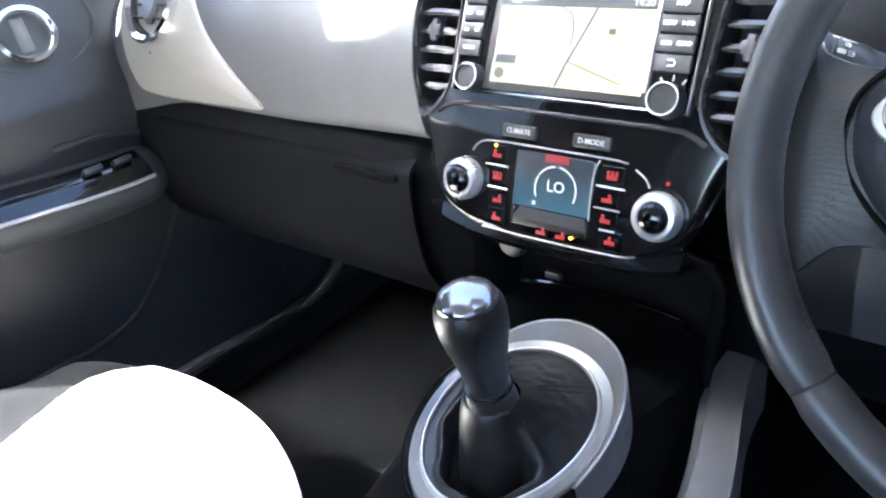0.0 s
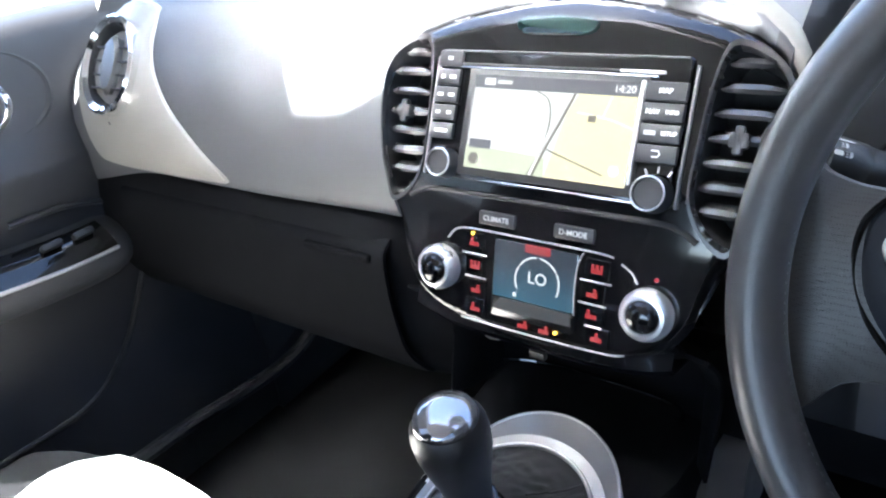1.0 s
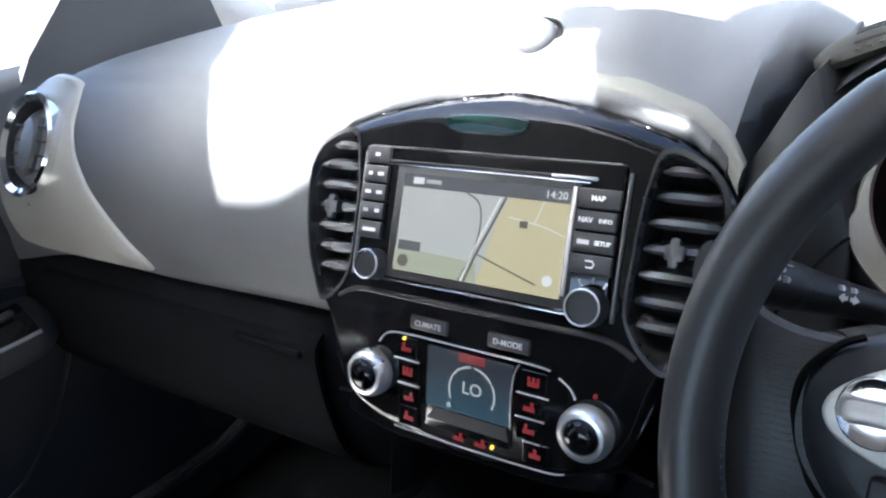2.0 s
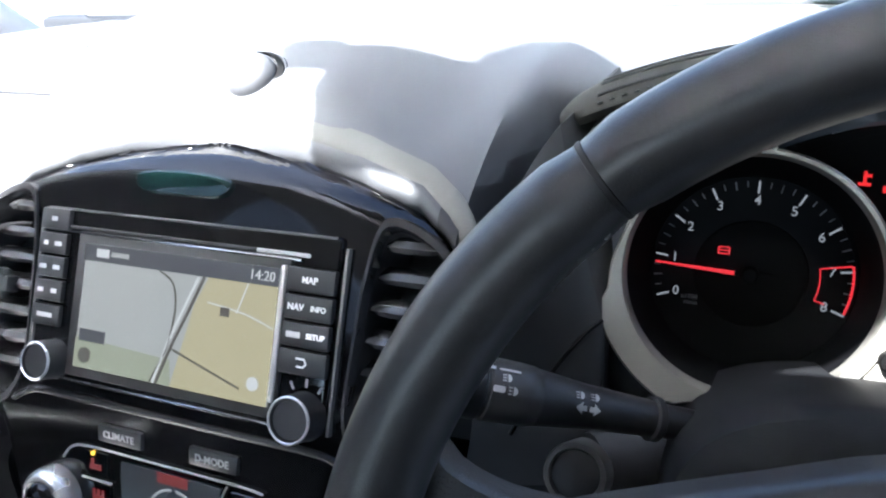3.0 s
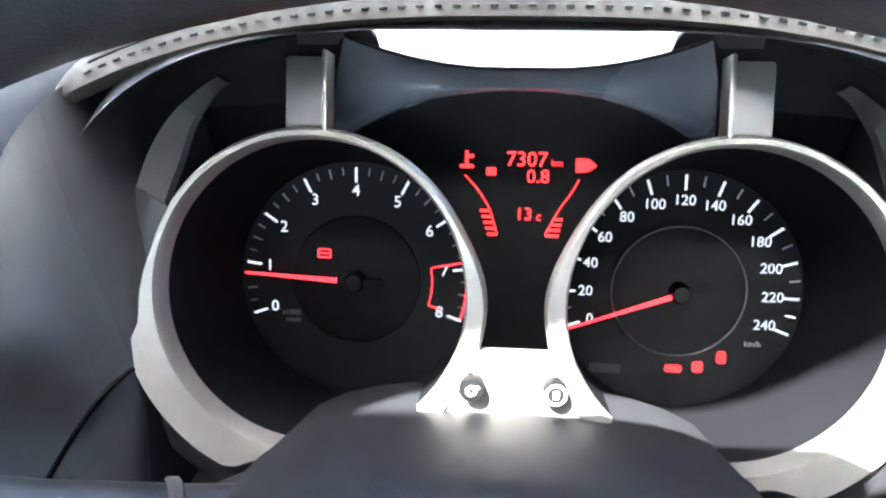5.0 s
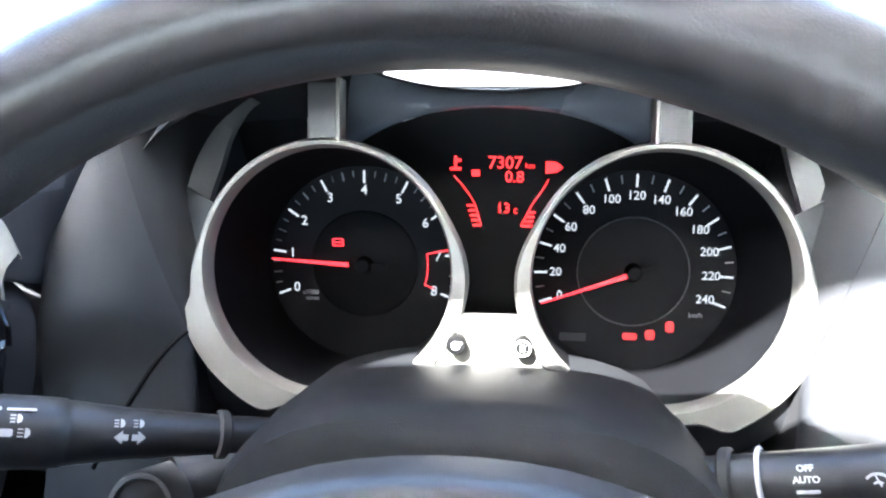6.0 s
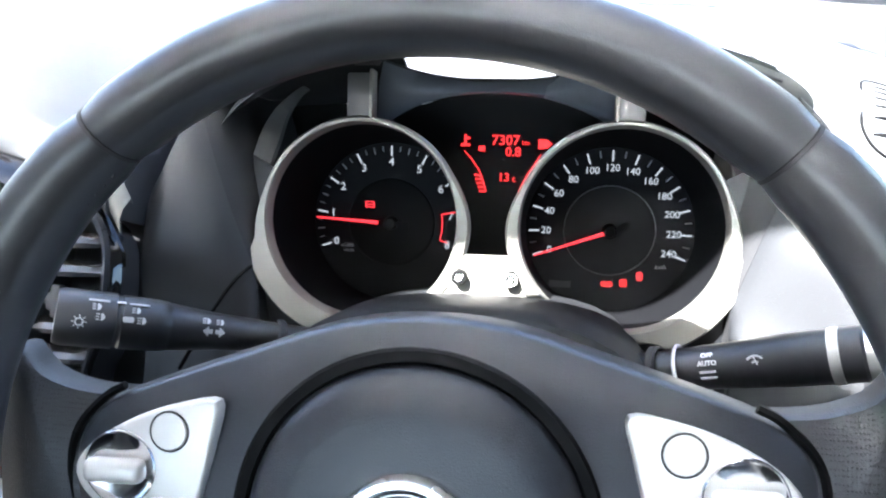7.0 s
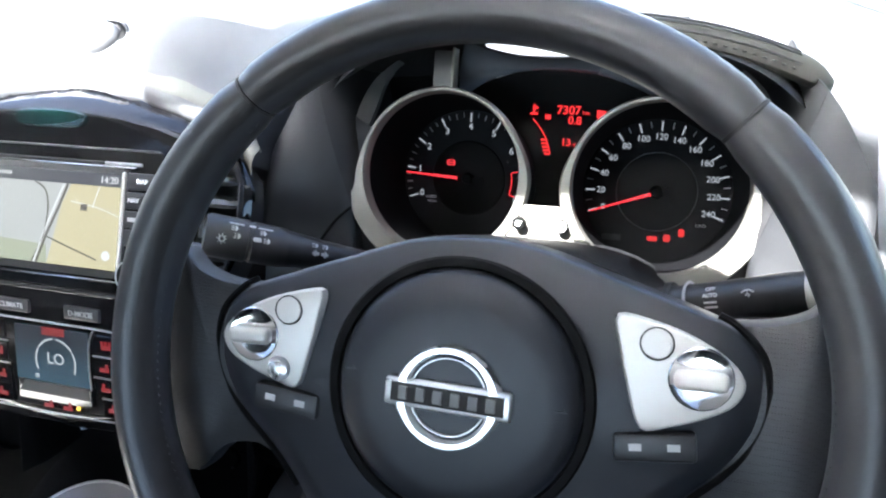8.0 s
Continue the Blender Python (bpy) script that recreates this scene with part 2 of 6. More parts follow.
def words(text, size, m, mat, parent, name="marking", depth=0.0003, bold=0.0):
    """Lettering in the built-in font as a mesh, centred on m."""
    cu = bpy.data.curves.new("tmp", "FONT")
    cu.body, cu.size, cu.align_x, cu.align_y, cu.extrude, cu.offset, cu.resolution_u = text, size, "CENTER", "CENTER", depth / 2, bold, 3
    ob = bpy.data.objects.new("tmp", cu)
    scene.collection.objects.link(ob)
    bpy.context.view_layer.update()
    me = bpy.data.meshes.new_from_object(ob)
    bpy.data.objects.remove(ob)
    bpy.data.curves.remove(cu)
    bm = bmesh.new()
    bm.from_mesh(me)
    bpy.data.meshes.remove(me)
    bmesh.ops.transform(bm, matrix=m, verts=bm.verts)
    return part(name, bm, mat, parent, smooth=5)


def arc_bar(r0, r1, a0, a1, d, m, n=None):
    """A flat piece of a ring between two angles in degrees."""
    n = n or max(1, int(abs(a1 - a0) / 6))
    pts = [(r0 * math.cos(radians(a0 + (a1 - a0) * i / n)), r0 * math.sin(radians(a0 + (a1 - a0) * i / n))) for i in range(n + 1)]
    pts += [(r1 * math.cos(radians(a1 + (a0 - a1) * i / n)), r1 * math.sin(radians(a1 + (a0 - a1) * i / n))) for i in range(n + 1)]
    return prism(pts, d, 0, m)


def radial(r, a):
    return (r * math.cos(radians(a)), r * math.sin(radians(a)))


def mixed(a, b, t):
    return a + (b - a) * t


def ease(a, b, x):
    t = min(max((x - a) / (b - a), 0), 1)
    return t * t * (3 - 2 * t)


def table(rows, x):
    """Straight lines through (x, value) rows."""
    return float(np.interp(x, [r[0] for r in rows], [r[1] for r in rows]))


# ---- ground and the body round the cabin ----
def ground():
    bm = bmesh.new()
    bmesh.ops.create_grid(bm, x_segments=24, y_segments=24, size=300)
    for v in bm.verts:
        v.co.z = -0.38 + 0.02 * noise.noise(v.co * 0.05)
    return own(part("ground", bm, ASPHALT), "pale worn asphalt of the parking place", "ground", kind="structure")


ground()

ROOF_Z, HEAD_Y = 1.13, -0.245
part_floor = part("floor", rbox(1.44, 2.66, 0.04, 0.01, at=(0, -0.49, -0.02)), CARPET)
tagged(part_floor, "dark carpeted car floor", "floor", kind="structure")


def body_shell():
    """Sills, bulkhead, roof, pillars and rear end that close the cabin."""
    roof_rows = [[(x, y, ROOF_Z + 0.04 * math.cos(x * 3.0) - 0.02 * ((y + 0.9) / 0.9) ** 2) for x in np.linspace(-0.50, 0.50, 13)] for y in np.linspace(HEAD_Y, -1.75, 13)]
    tagged(part("ceiling", shell(roof_rows, 0.03), LINER), "grey cloth headlining under the roof", "headlining", kind="structure")
    tagged(part("bulkhead", rbox(1.66, 0.04, 0.76, 0.01, at=(0, 0.815, 0.30)), DARK), "dark bulkhead behind the dashboard", "bulkhead", kind="structure")
    tagged(part("rear_wall", rbox(1.44, 0.05, 0.74, 0.02, at=(0, -1.80, 0.35)), FABRIC), "dark rear end of the cabin below the rear window", "rear wall", kind="structure")
    for s in (-1, 1):
        pts = smooth_line([(s * 0.83, 0.80, 0.60), (s * 0.71, 0.52, 0.765), (s * 0.612, 0.22, 0.94), (s * 0.506, -0.03, 1.06), (s * 0.472, -0.22, 1.135), (s * 0.475, -0.6, 1.16), (s * 0.48, -1.0, 1.16), (s * 0.50, -1.75, 1.10)], 5)
        tagged(part("windscreen_pillar", tube(pts, 0.042, 12), LINER), "grey trimmed windscreen pillar and roof rail", "pillar", kind="structure")
        post = loft([[(s * (0.72 + o), y0, 0.60), (s * (0.72 + o), y1, 0.60), (s * (0.625 + o), y1, 0.86), (s * (0.455 + o), y1 - 0.01, 1.15), (s * (0.455 + o), y0, 1.15), (s * (0.625 + o), y0, 0.86)] for o, y0, y1 in ((0.0, -0.46, -0.135), (0.02, -0.47, -0.125), (0.04, -0.46, -0.135))], True, True)
        tagged(part("door_pillar", post, DARK), "broad dark trimmed pillar beside the front seat", "pillar", kind="structure")
        sail = loft([[(s * (0.742 + o), 0.04, 0.60), (s * (0.742 + o), -0.125, 0.60), (s * (0.650 + o), -0.128, 0.845), (s * (0.658 + o), 0.04, 0.815)] for o in (0.0, 0.02)], True, True)
        tagged(part("window_frame", sail, DARK), "dark lower frame of the door window", "window frame", kind="structure")
        # Unseen blade, added to cut the sunlight that reaches the dash.
        blade = loft([[(s * (0.616 + o), 0.24, 0.92), (s * (0.500 + o), -0.04, 1.06), (s * (0.455 + o), -0.22, 1.13), (s * (0.640 + o), -0.13, 0.83), (s * (0.655 + o), -0.04, 0.80), (s * (0.675 + o), 0.20, 0.76)] for o in (0.0, 0.02)], True, True)
        tagged(part("window_frame", blade, DARK), "unseen dark blade added to cut the sunlight at the door window", "window frame", kind="structure")
        tagged(part("rear_side_panel", rbox(0.06, 1.2, 0.72, 0.02, at=(s * 0.74, -1.22, 0.34)), DARK), "dark rear side panel below the window", "side panel", kind="structure")
        edge = smooth_line([(s * 0.632, -0.45, 0.105), (s * 0.634, -0.10, 0.102), (s * 0.636, 0.11, 0.098), (s * 0.635, 0.20, 0.090), (s * 0.632, 0.30, 0.086), (s * 0.622, 0.37, 0.110), (s * 0.605, 0.405, 0.175), (s * 0.585, 0.415, 0.28)], 6)
        tagged(part("sill_edge", tube(edge, 0.011, 10), DARK), "dark rounded edge of the door sill and footwell", "sill edge", kind="structure")
        tagged(part("sill", rbox(0.10, 2.4, 0.14, 0.03, at=(s * 0.70, -0.4, 0.06)), DARK), "dark plastic door sill", "sill", kind="structure")
    # Unseen dark panes, added to dim the sky reflected in the glossy fascia.
    for s in (-1, 1):
        pane = [[(s * mixed(0.725, 0.50, f), y, mixed(0.68, 1.10, f)) for f in (0, 0.33, 0.66, 1)] for y in (-0.47, -0.8, -1.2, -1.78)]
        quarter = part("dimming_pane", shell(pane, 0.006), TINT)
        quarter.visible_shadow = False
        tagged(quarter, "unseen dark tinted pane added to dim the fascia's reflections", "window", kind="structure")
    for s in (-1, 1):
        rows = [[(s * (0.665 + 0.05 * (y - 0.30)), y, z) for z in (0.0, 0.12, 0.30, 0.48, 0.64)] for y in (0.30, 0.42, 0.55, 0.68, 0.80)]
        tagged(part("kick_panel", shell(rows, 0.02), DARK), "dark side wall of the footwell", "kick panel", kind="structure")
    tagged(part("bonnet", rbox(1.40, 0.9, 0.05, 0.02, m=pose(0, 1.32, 0.60, -4, 0, 0)), PAINT), "grey painted bonnet ahead of the windscreen", "bonnet", kind="structure")
    tagged(part("cowl_tray", rbox(1.40, 0.10, 0.05, 0.02, at=(0, 0.85, 0.635)), DARK), "black tray at the foot of the windscreen", "tray", kind="structure")
    rows = [[(mixed(-0.70, 0.70, i / 16) * mixed(1.0, 0.64, k / 8), mixed(0.79, HEAD_Y, k / 8) + 0.05 * (1 - (i / 8 - 1) ** 2) * (1 - k / 8), mixed(0.675, ROOF_Z, k / 8) + 0.04 * math.sin(math.pi * k / 8)) for i in range(17)] for k in range(9)]
    band = [[(x, 0.852 - 0.385 * x * x - 0.10 * f, 0.687 + 0.062 * f) for x in np.linspace(0.30, 0.70, 17)] for f in (0.0, 0.3, 0.6, 1.0)]
    tagged(part("windscreen_band", shell(band, 0.002), SLAT), "dark printed band along the foot of the windscreen", "windscreen band", kind="structure")
    ws = part("windscreen", shell(rows, 0.004), GLASS)
    ws.visible_shadow = False
    tagged(ws, "clear raked windscreen", "windscreen", kind="structure")


body_shell()


def sun_blocker(outline):
    """An unseen folded visor under the roof's front edge, outlined to trim the sunlight."""
    bm = prism(smooth_line(outline, 4, True), 0.016, 0.006, pose(0, 0, 1.10), 3)
    return tagged(part("sun_blocker", bm, LINER), "unseen grey visor shape under the roof that trims the sunlight", "sun visor")


sun_blocker([(-0.435, -0.208), (-0.375, -0.199), (-0.335, -0.186), (-0.285, -0.157), (-0.24, -0.128), (-0.10, -0.120), (0.02, -0.120), (0.055, -0.140), (0.055, -0.26), (-0.20, -0.265), (-0.40, -0.262)])
sun_blocker([(0.075, -0.148), (0.14, -0.149), (0.22, -0.152), (0.30, -0.167), (0.36, -0.195), (0.38, -0.26), (0.22, -0.265), (0.075, -0.26)])
# Unseen sheet, its outline drawn to throw shade on dash, cowl and dials.
low_blocker = loft([[(-0.045, -0.044, 1.021 + o), (0.008, -0.050, 1.023 + o), (0.045, -0.150, 1.062 + o), (0.110, -0.140, 1.058 + o), (0.160, -0.080, 1.040 + o), (0.325, -0.052, 1.031 + o), (0.420, -0.078, 1.038 + o), (0.435, 0.03, 1.003 + o), (0.425, 0.130, 0.958 + o), (0.325, 0.150, 0.950 + o), (0.04, 0.125, 0.960 + o), (-0.035, 0.075, 0.980 + o)] for o in (0.0, 0.006, 0.014)], True, True)
tagged(part("sun_blocker", low_blocker, LINER), "unseen grey visor shape added to shade dash and dials", "sun visor")
mirror = thing("interior_mirror", (0.08, 0.06, 0.995), "dark interior mirror on the windscreen", "mirror")
MF = pose(0.08, 0.06, 0.995, 78, 0, 8)
part("housing", prism(round_rect(0.235, 0.075, 0.025, 6), 0.028, 0.008, MF, 3), DARK, mirror)
# Unseen box added only to cast a small shadow on the dash top.
part("shadow_box", rbox(0.040, 0.040, 0.014, 0.005, pose(-0.052, 0.066, 0.994, -24, 0, 0), 3), DARK, mirror)
part("stem", tube([(0.08, 0.05, 1.0), (0.07, 0.03, 1.04), (0.06, 0.02, 1.075)], 0.014, 10), DARK, mirror)
part("foot", prism(smooth_line([(-0.035, -0.05), (0.035, -0.05), (0.045, 0.03), (0.03, 0.07), (-0.03, 0.07), (-0.045, 0.03)], 4, True), 0.03, 0.006, pose(0.06, 0.06, 1.035, -26, 0, 0), 2), DARK, mirror)

# ---- dashboard ----
FACE = [(0.30, 0.05), (0.44, 0.085), (0.50, 0.100), (0.547, 0.114), (0.58, 0.125), (0.638, 0.155), (0.665, 0.169), (0.676, 0.175), (0.684, 0.182), (0.690, 0.191), (0.70, 0.21), (0.76, 0.30)]
HALF = [(0.461, 0.0), (0.463, 0.03), (0.465, 0.046), (0.470, 0.077), (0.482, 0.102), (0.501, 0.115), (0.534, 0.125), (0.566, 0.139), (0.601, 0.152), (0.616, 0.156), (0.636, 0.155), (0.655, 0.143), (0.668, 0.125), (0.679, 0.090), (0.6862, 0.055), (0.6898, 0.025), (0.6915, 0.0)]


def face(z):
    """How far ahead the centre stack's face lies at a height."""
    return table(FACE, z)


def arch(x):
    """Height of the fascia's upper edge."""
    return table([(0.0, 0.6915), (0.025, 0.6898), (0.055, 0.6862), (0.090, 0.679), (0.125, 0.668), (0.143, 0.655), (0.155, 0.636), (0.158, 0.60)], abs(x))


def dash_profile(x):
    """The dashboard's section at x, from its lower edge over the top to the windscreen."""
    pax = [(0.150, 0.505), (0.142, 0.512), (0.138, 0.525), (0.136, 0.545), (0.137, 0.570), (0.142, 0.600), (0.155, 0.630), (0.177, 0.658), (0.21, 0.680), (0.26, 0.695), (0.45, 0.700), (0.60, 0.695), (0.79, 0.675)]
    sag = -0.005 * ease(-0.38, -0.15, x)
    pax = [(p[0] - 0.3 * sag * w, p[1] - sag * w) for p, w in zip(pax, (1, 1, 0.9, 0.7, 0.4, 0.15, 0, 0, 0, 0, 0, 0, 0))]
    za = arch(x)
    mid = [(0.22, 0.50), (0.22, 0.52), (0.22, 0.54), (0.22, 0.56), (0.22, 0.59), (0.22, 0.62), (0.20, za - 0.016), (face(za) + 0.007, za - 0.003), (face(za) + 0.014, za + 0.010), (0.235, 0.7195), (0.32, 0.742), (0.50, 0.732), (0.79, 0.675)]
    drv = [(0.17, 0.40), (0.155, 0.44), (0.150, 0.48), (0.152, 0.52), (0.165, 0.55), (0.19, 0.575), (0.225, 0.60), (0.26, 0.63), (0.29, 0.66), (0.33, 0.682), (0.42, 0.688), (0.56, 0.686), (0.79, 0.675)]
    # behind the dials the panel steps far forward
    pit = [(0.17, 0.40), (0.155, 0.44), (0.150, 0.48), (0.152, 0.515), (0.175, 0.530), (0.25, 0.535), (0.33, 0.545), (0.345, 0.58), (0.345, 0.63), (0.350, 0.672), (0.42, 0.686), (0.56, 0.686), (0.79, 0.675)]
    k = ease(0.142, 0.157, x) * ease(0.542, 0.527, x)
    drv = [(mixed(p[0], q[0], k), mixed(p[1], q[1], k)) for p, q in zip(drv, pit)]
    # the top falls into a channel between the centre hump and the hood
    fall = 0.030 * ease(0.048, 0.125, x)
    mid = mid[:9] + [(mid[9][0], mid[9][1] - fall * 0.9), (mid[10][0], mid[10][1] - fall), (mid[11][0], mid[11][1] - fall * 0.5), mid[12]]
    if x < 0:
        t = ease(-0.153, -0.142, x)
        slow = t
        a, b = pax, mid
    else:
        slow, t = ease(0.146, 0.215, x), ease(0.146, 0.158, x)
        a, b = mid, drv
    # towards the doors the pad falls away and turns down
    drop = 0.05 * ease(0.52, 0.74, abs(x))
    ways = [t] * 9 + [(t + slow) / 2] + [slow] * 3
    return [(mixed(p[0], q[0], w), mixed(p[1], q[1], w) - drop) for p, q, w in zip(a, b, ways)]


dashboard = thing("dashboard", (0, 0.45, 0.0), "grey grained plastic dashboard, sunlit on top", "dashboard")
xs = sorted(set(np.round(np.concatenate([np.linspace(-0.70, 0.70, 57), np.linspace(-0.20, 0.24, 89)]), 4)))
rows = []
for x in xs:
    rows.append([(float(x), y, z) for y, z in smooth_line(dash_profile(float(x)), 5)])
pad = shell(rows, 0.003)
# Shade beside the dials is put into the pad's colour with darker plastic.
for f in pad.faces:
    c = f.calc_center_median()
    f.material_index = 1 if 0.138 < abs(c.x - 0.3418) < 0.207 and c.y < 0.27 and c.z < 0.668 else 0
PAD_SKIN = BVHTree.FromBMesh(pad)
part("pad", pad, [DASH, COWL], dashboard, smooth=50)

# lower dashboard and glovebox on the passenger side
low = []
for x in np.linspace(-0.70, -0.10, 25):
    x = float(x)
    side = 0.04 * ease(-0.20, -0.11, x)
    low.append([(x, y + side, z) for y, z in smooth_line([(0.165, 0.515), (0.148, 0.500), (0.140, 0.47), (0.140, 0.42), (0.150, 0.36), (0.185, 0.31), (0.26, 0.27), (0.40, 0.26), (0.60, 0.20), (0.74, 0.05), (0.76, 0.0)], 4)])
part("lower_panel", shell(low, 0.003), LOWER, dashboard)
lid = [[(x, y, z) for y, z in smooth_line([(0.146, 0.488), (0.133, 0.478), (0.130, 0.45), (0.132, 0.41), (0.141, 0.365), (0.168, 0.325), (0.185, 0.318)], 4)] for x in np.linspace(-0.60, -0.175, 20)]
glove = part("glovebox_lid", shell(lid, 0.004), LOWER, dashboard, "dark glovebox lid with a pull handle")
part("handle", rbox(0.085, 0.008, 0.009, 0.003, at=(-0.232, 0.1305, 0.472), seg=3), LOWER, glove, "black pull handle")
# driver's knee panel
knee = []
for x in np.linspace(0.10, 0.70, 25):
    x = float(x)
    knee.append([(x, y, z) for y, z in smooth_line([(0.19, 0.42), (0.175, 0.405), (0.20, 0.34), (0.27, 0.28), (0.40, 0.25), (0.60, 0.18), (0.74, 0.05), (0.76, 0.0)], 4)])
part("knee_panel", shell(knee, 0.003), LOWER, dashboard)

# thin joint of the airbag flap on the dash top
seam = [(x, 0.252 + 0.004 * (1 - ((x + 0.245) / 0.105) ** 2), 0.0) for x in np.linspace(-0.35, -0.14, 22)]
def pad_height(x, y):
    """Height of the pad's top at a place."""
    line = [p for p in smooth_line(dash_profile(x), 5) if p[1] > 0.64]
    return float(np.interp(y, [p[0] for p in line], [p[1] for p in line]))


seam = [(float(x), float(y), pad_height(float(x), float(y)) + 0.0006) for x, y, z in seam]
part("flap_joint", tube(seam, 0.0009, 6), BLACK, dashboard, "thin dark joint of the airbag flap")


def demister(cx, cy, turn, length, slots):
    """A slotted outlet let into the dash top, following its slope."""
    m = pose(cx, cy, 0, 0, 0, turn)

    def on_pad(u, v, lift):
        p = m @ Vector((u, v, 0.9))
        hit, normal, _, _ = PAD_SKIN.ray_cast(p, Vector((0, 0, -1)))
        if hit is None:
            return Vector((p.x, p.y, pad_height(p.x, p.y) + lift))
        return hit + Vector((0, 0, lift))

    rows = []
    for k in range(25):
        u = length * (k / 24 - 0.5)
        inset = max(0.0, abs(u) - (length / 2 - 0.016))
        w = 0.007 + math.sqrt(max(0.0, 0.016 ** 2 - inset ** 2))
        rows.append([on_pad(u, w * (j / 4 - 1), 0.0012) for j in range(9)])
    g = part("demister_grille", loft(rows), DASH, dashboard, "grey slotted demister outlet")
    edge = [on_pad(u, v, 0.0012) for u, v in round_rect(length + 0.001, 0.047, 0.0165, 8)]
    part("joint", tube(edge, 0.0010, 6, True), PIT, g)
    for k in range(slots):
        u0 = length * 0.84 * ((k + 0.5) / slots - 0.5)
        strip = []
        for j in range(13):
            v = 0.0165 * (j / 6 - 1)
            f = v / 0.0165
            c, t = u0 - 0.0042 * f * f, 0.0004 + 0.0013 * (1 - f * f)
            strip.append([on_pad(c - t, v, 0.0010), on_pad(c - t, v, 0.0018), on_pad(c + t, v, 0.0018), on_pad(c + t, v, 0.0010)])
        part("slot", loft(strip, True, True), PIT, g)


demister(0.588, 0.3265, 74.5, 0.084, 6)
demister(-0.640, 0.36, 116, 0.155, 7)

# sensor puck on the dash top
SENSOR_AT = pose(0.004, 0.228, 0.7145, 36, 0, 0)
puck = lathe([(0.0, 0.0125), (0.005, 0.0120), (0.0095, 0.0103), (0.0128, 0.0075), (0.0148, 0.0040), (0.0153, -0.004), (0.0182, -0.004), (0.0186, 0.0002), (0.0204, 0.0004), (0.0230, -0.006)], 48, SENSOR_AT)
sensor = tagged(part("sun_sensor", puck, DASH), "small round grey sun sensor on the dash top", "sensor")
part("joint", annulus(0.0150, 0.0192, 0.0030, 48, SENSOR_AT @ pose(0.0008, -0.0006, -0.0026, -3, 6, 0), 0.0004), BLACK, sensor)
# dark crescent piece that paints the shade round the dome's lower side
rows = []
for i in range(41):
    a = mixed(105, -165, i / 40)
    w = 0.0004 + 0.0034 * math.sin(math.pi * (i / 40) ** 0.85)
    rows.append([SENSOR_AT @ Vector((*radial(r, a), h)) for r, h in ((0.0192, 0.0), (0.0192, 0.0016), (0.0192 - w, 0.0024), (0.0192 - w, 0.0))])
part("gap", loft(rows, True, True), PIT, sensor, "dark crescent painted as shade round the dome")


# ---- centre stack ----
VENT = [(0.114, 0.6615), (0.138, 0.655), (0.149, 0.641), (0.1505, 0.621), (0.147, 0.598), (0.137, 0.567), (0.129, 0.551), (0.113, 0.561), (0.1035, 0.579), (0.1035, 0.605), (0.106, 0.639)]


def inside(p, poly):
    x, y = p
    hit = False
    for (ax, ay), (bx, by) in zip(poly, poly[1:] + poly[:1]):
        if (ay > y) != (by > y) and x < (bx - ax) * (y - ay) / (by - ay) + ax:
            hit = not hit
    return hit


def on_face(x, z, d):
    """A point d out from the stack's face."""
    s = (face(z + 0.004) - face(z - 0.004)) / 0.008
    k = math.hypot(1, s)
    return (x, face(z) - d / k, z + d * s / k)


stack = thing("centre_stack", (0, 0.15, 0.45), "glossy piano-black centre stack with an arched top", "centre stack")
vent_line = smooth_line(VENT, 5, True)
rim_line = smooth_line([(w, z) for z, w in HALF], 6) + smooth_line([(-w, z) for z, w in HALF], 6)
zs = [0.461 + (0.6914 - 0.461) * (1 - math.cos(math.pi * i / 60)) / 2 for i in range(61)]
rows = []
for z in zs:
    h = table(HALF, z)
    row = []
    for i in range(65):
        u = math.sin(math.pi / 2 * (i / 32 - 1))
        near = min(math.hypot(h * u - q[0], z - q[1]) for q in rim_line)
        wide = mixed(0.006, 0.015, ease(0.60, 0.66, z))
        row.append(on_face(h * u, z, 0.003 - 0.011 * max(0.0, 1 - near / wide) ** 2))
    rows.append(row)
bm = loft(rows)
inner = [(x * 1.0, z) for x, z in vent_line]
dead = [f for f in bm.faces if inside((abs(f.calc_center_median().x), f.calc_center_median().z), inner)]
bmesh.ops.delete(bm, geom=dead, context="FACES")
bmesh.ops.remove_doubles(bm, verts=bm.verts, dist=1e-5)
bmesh.ops.solidify(bm, geom=bm.faces[:], thickness=0.002)
part("fascia", bm, PIANO, stack, "piano-black fascia", smooth=60)
# thin bright line round the arch
pts = []
for i in range(81):
    a = math.pi * i / 80
    x = 0.156 * math.cos(a)
    pts.append(on_face(x * 0.997, arch(x) - 0.0005, -0.0075))
part("edge_trim", tube(smooth_line(pts[2:-2], 2), 0.0012, 6), PIANO, stack)
# pale band of the dash top that follows the arch
rows = []
for i in range(57):
    x = mixed(-0.140, 0.152, i / 56)
    za = arch(x)
    y0 = face(za)
    rows.append([(x, y0 + 0.0085, za + 0.0010), (x, y0 + 0.0105, za + 0.0075), (x * 1.004, y0 + 0.0150, za + 0.0122), (x * 1.010, y0 + 0.0225, za + 0.0150), (x * 1.010, y0 + 0.0240, za + 0.0120)])
part("arch_band", shell(rows, 0.0012), ARCHTRIM, dashboard, "pale greenish-grey band along the arch", smooth=60)
# raised ledge under the radio, running from vent to vent
ledge = [on_face(x, z, 0.0032) for x, z in smooth_line([(-0.112, 0.5545), (-0.101, 0.5600), (-0.088, 0.5625), (-0.05, 0.5625), (0.0, 0.5622), (0.05, 0.5622), (0.088, 0.5622), (0.101, 0.5595), (0.112, 0.5540)], 5)]
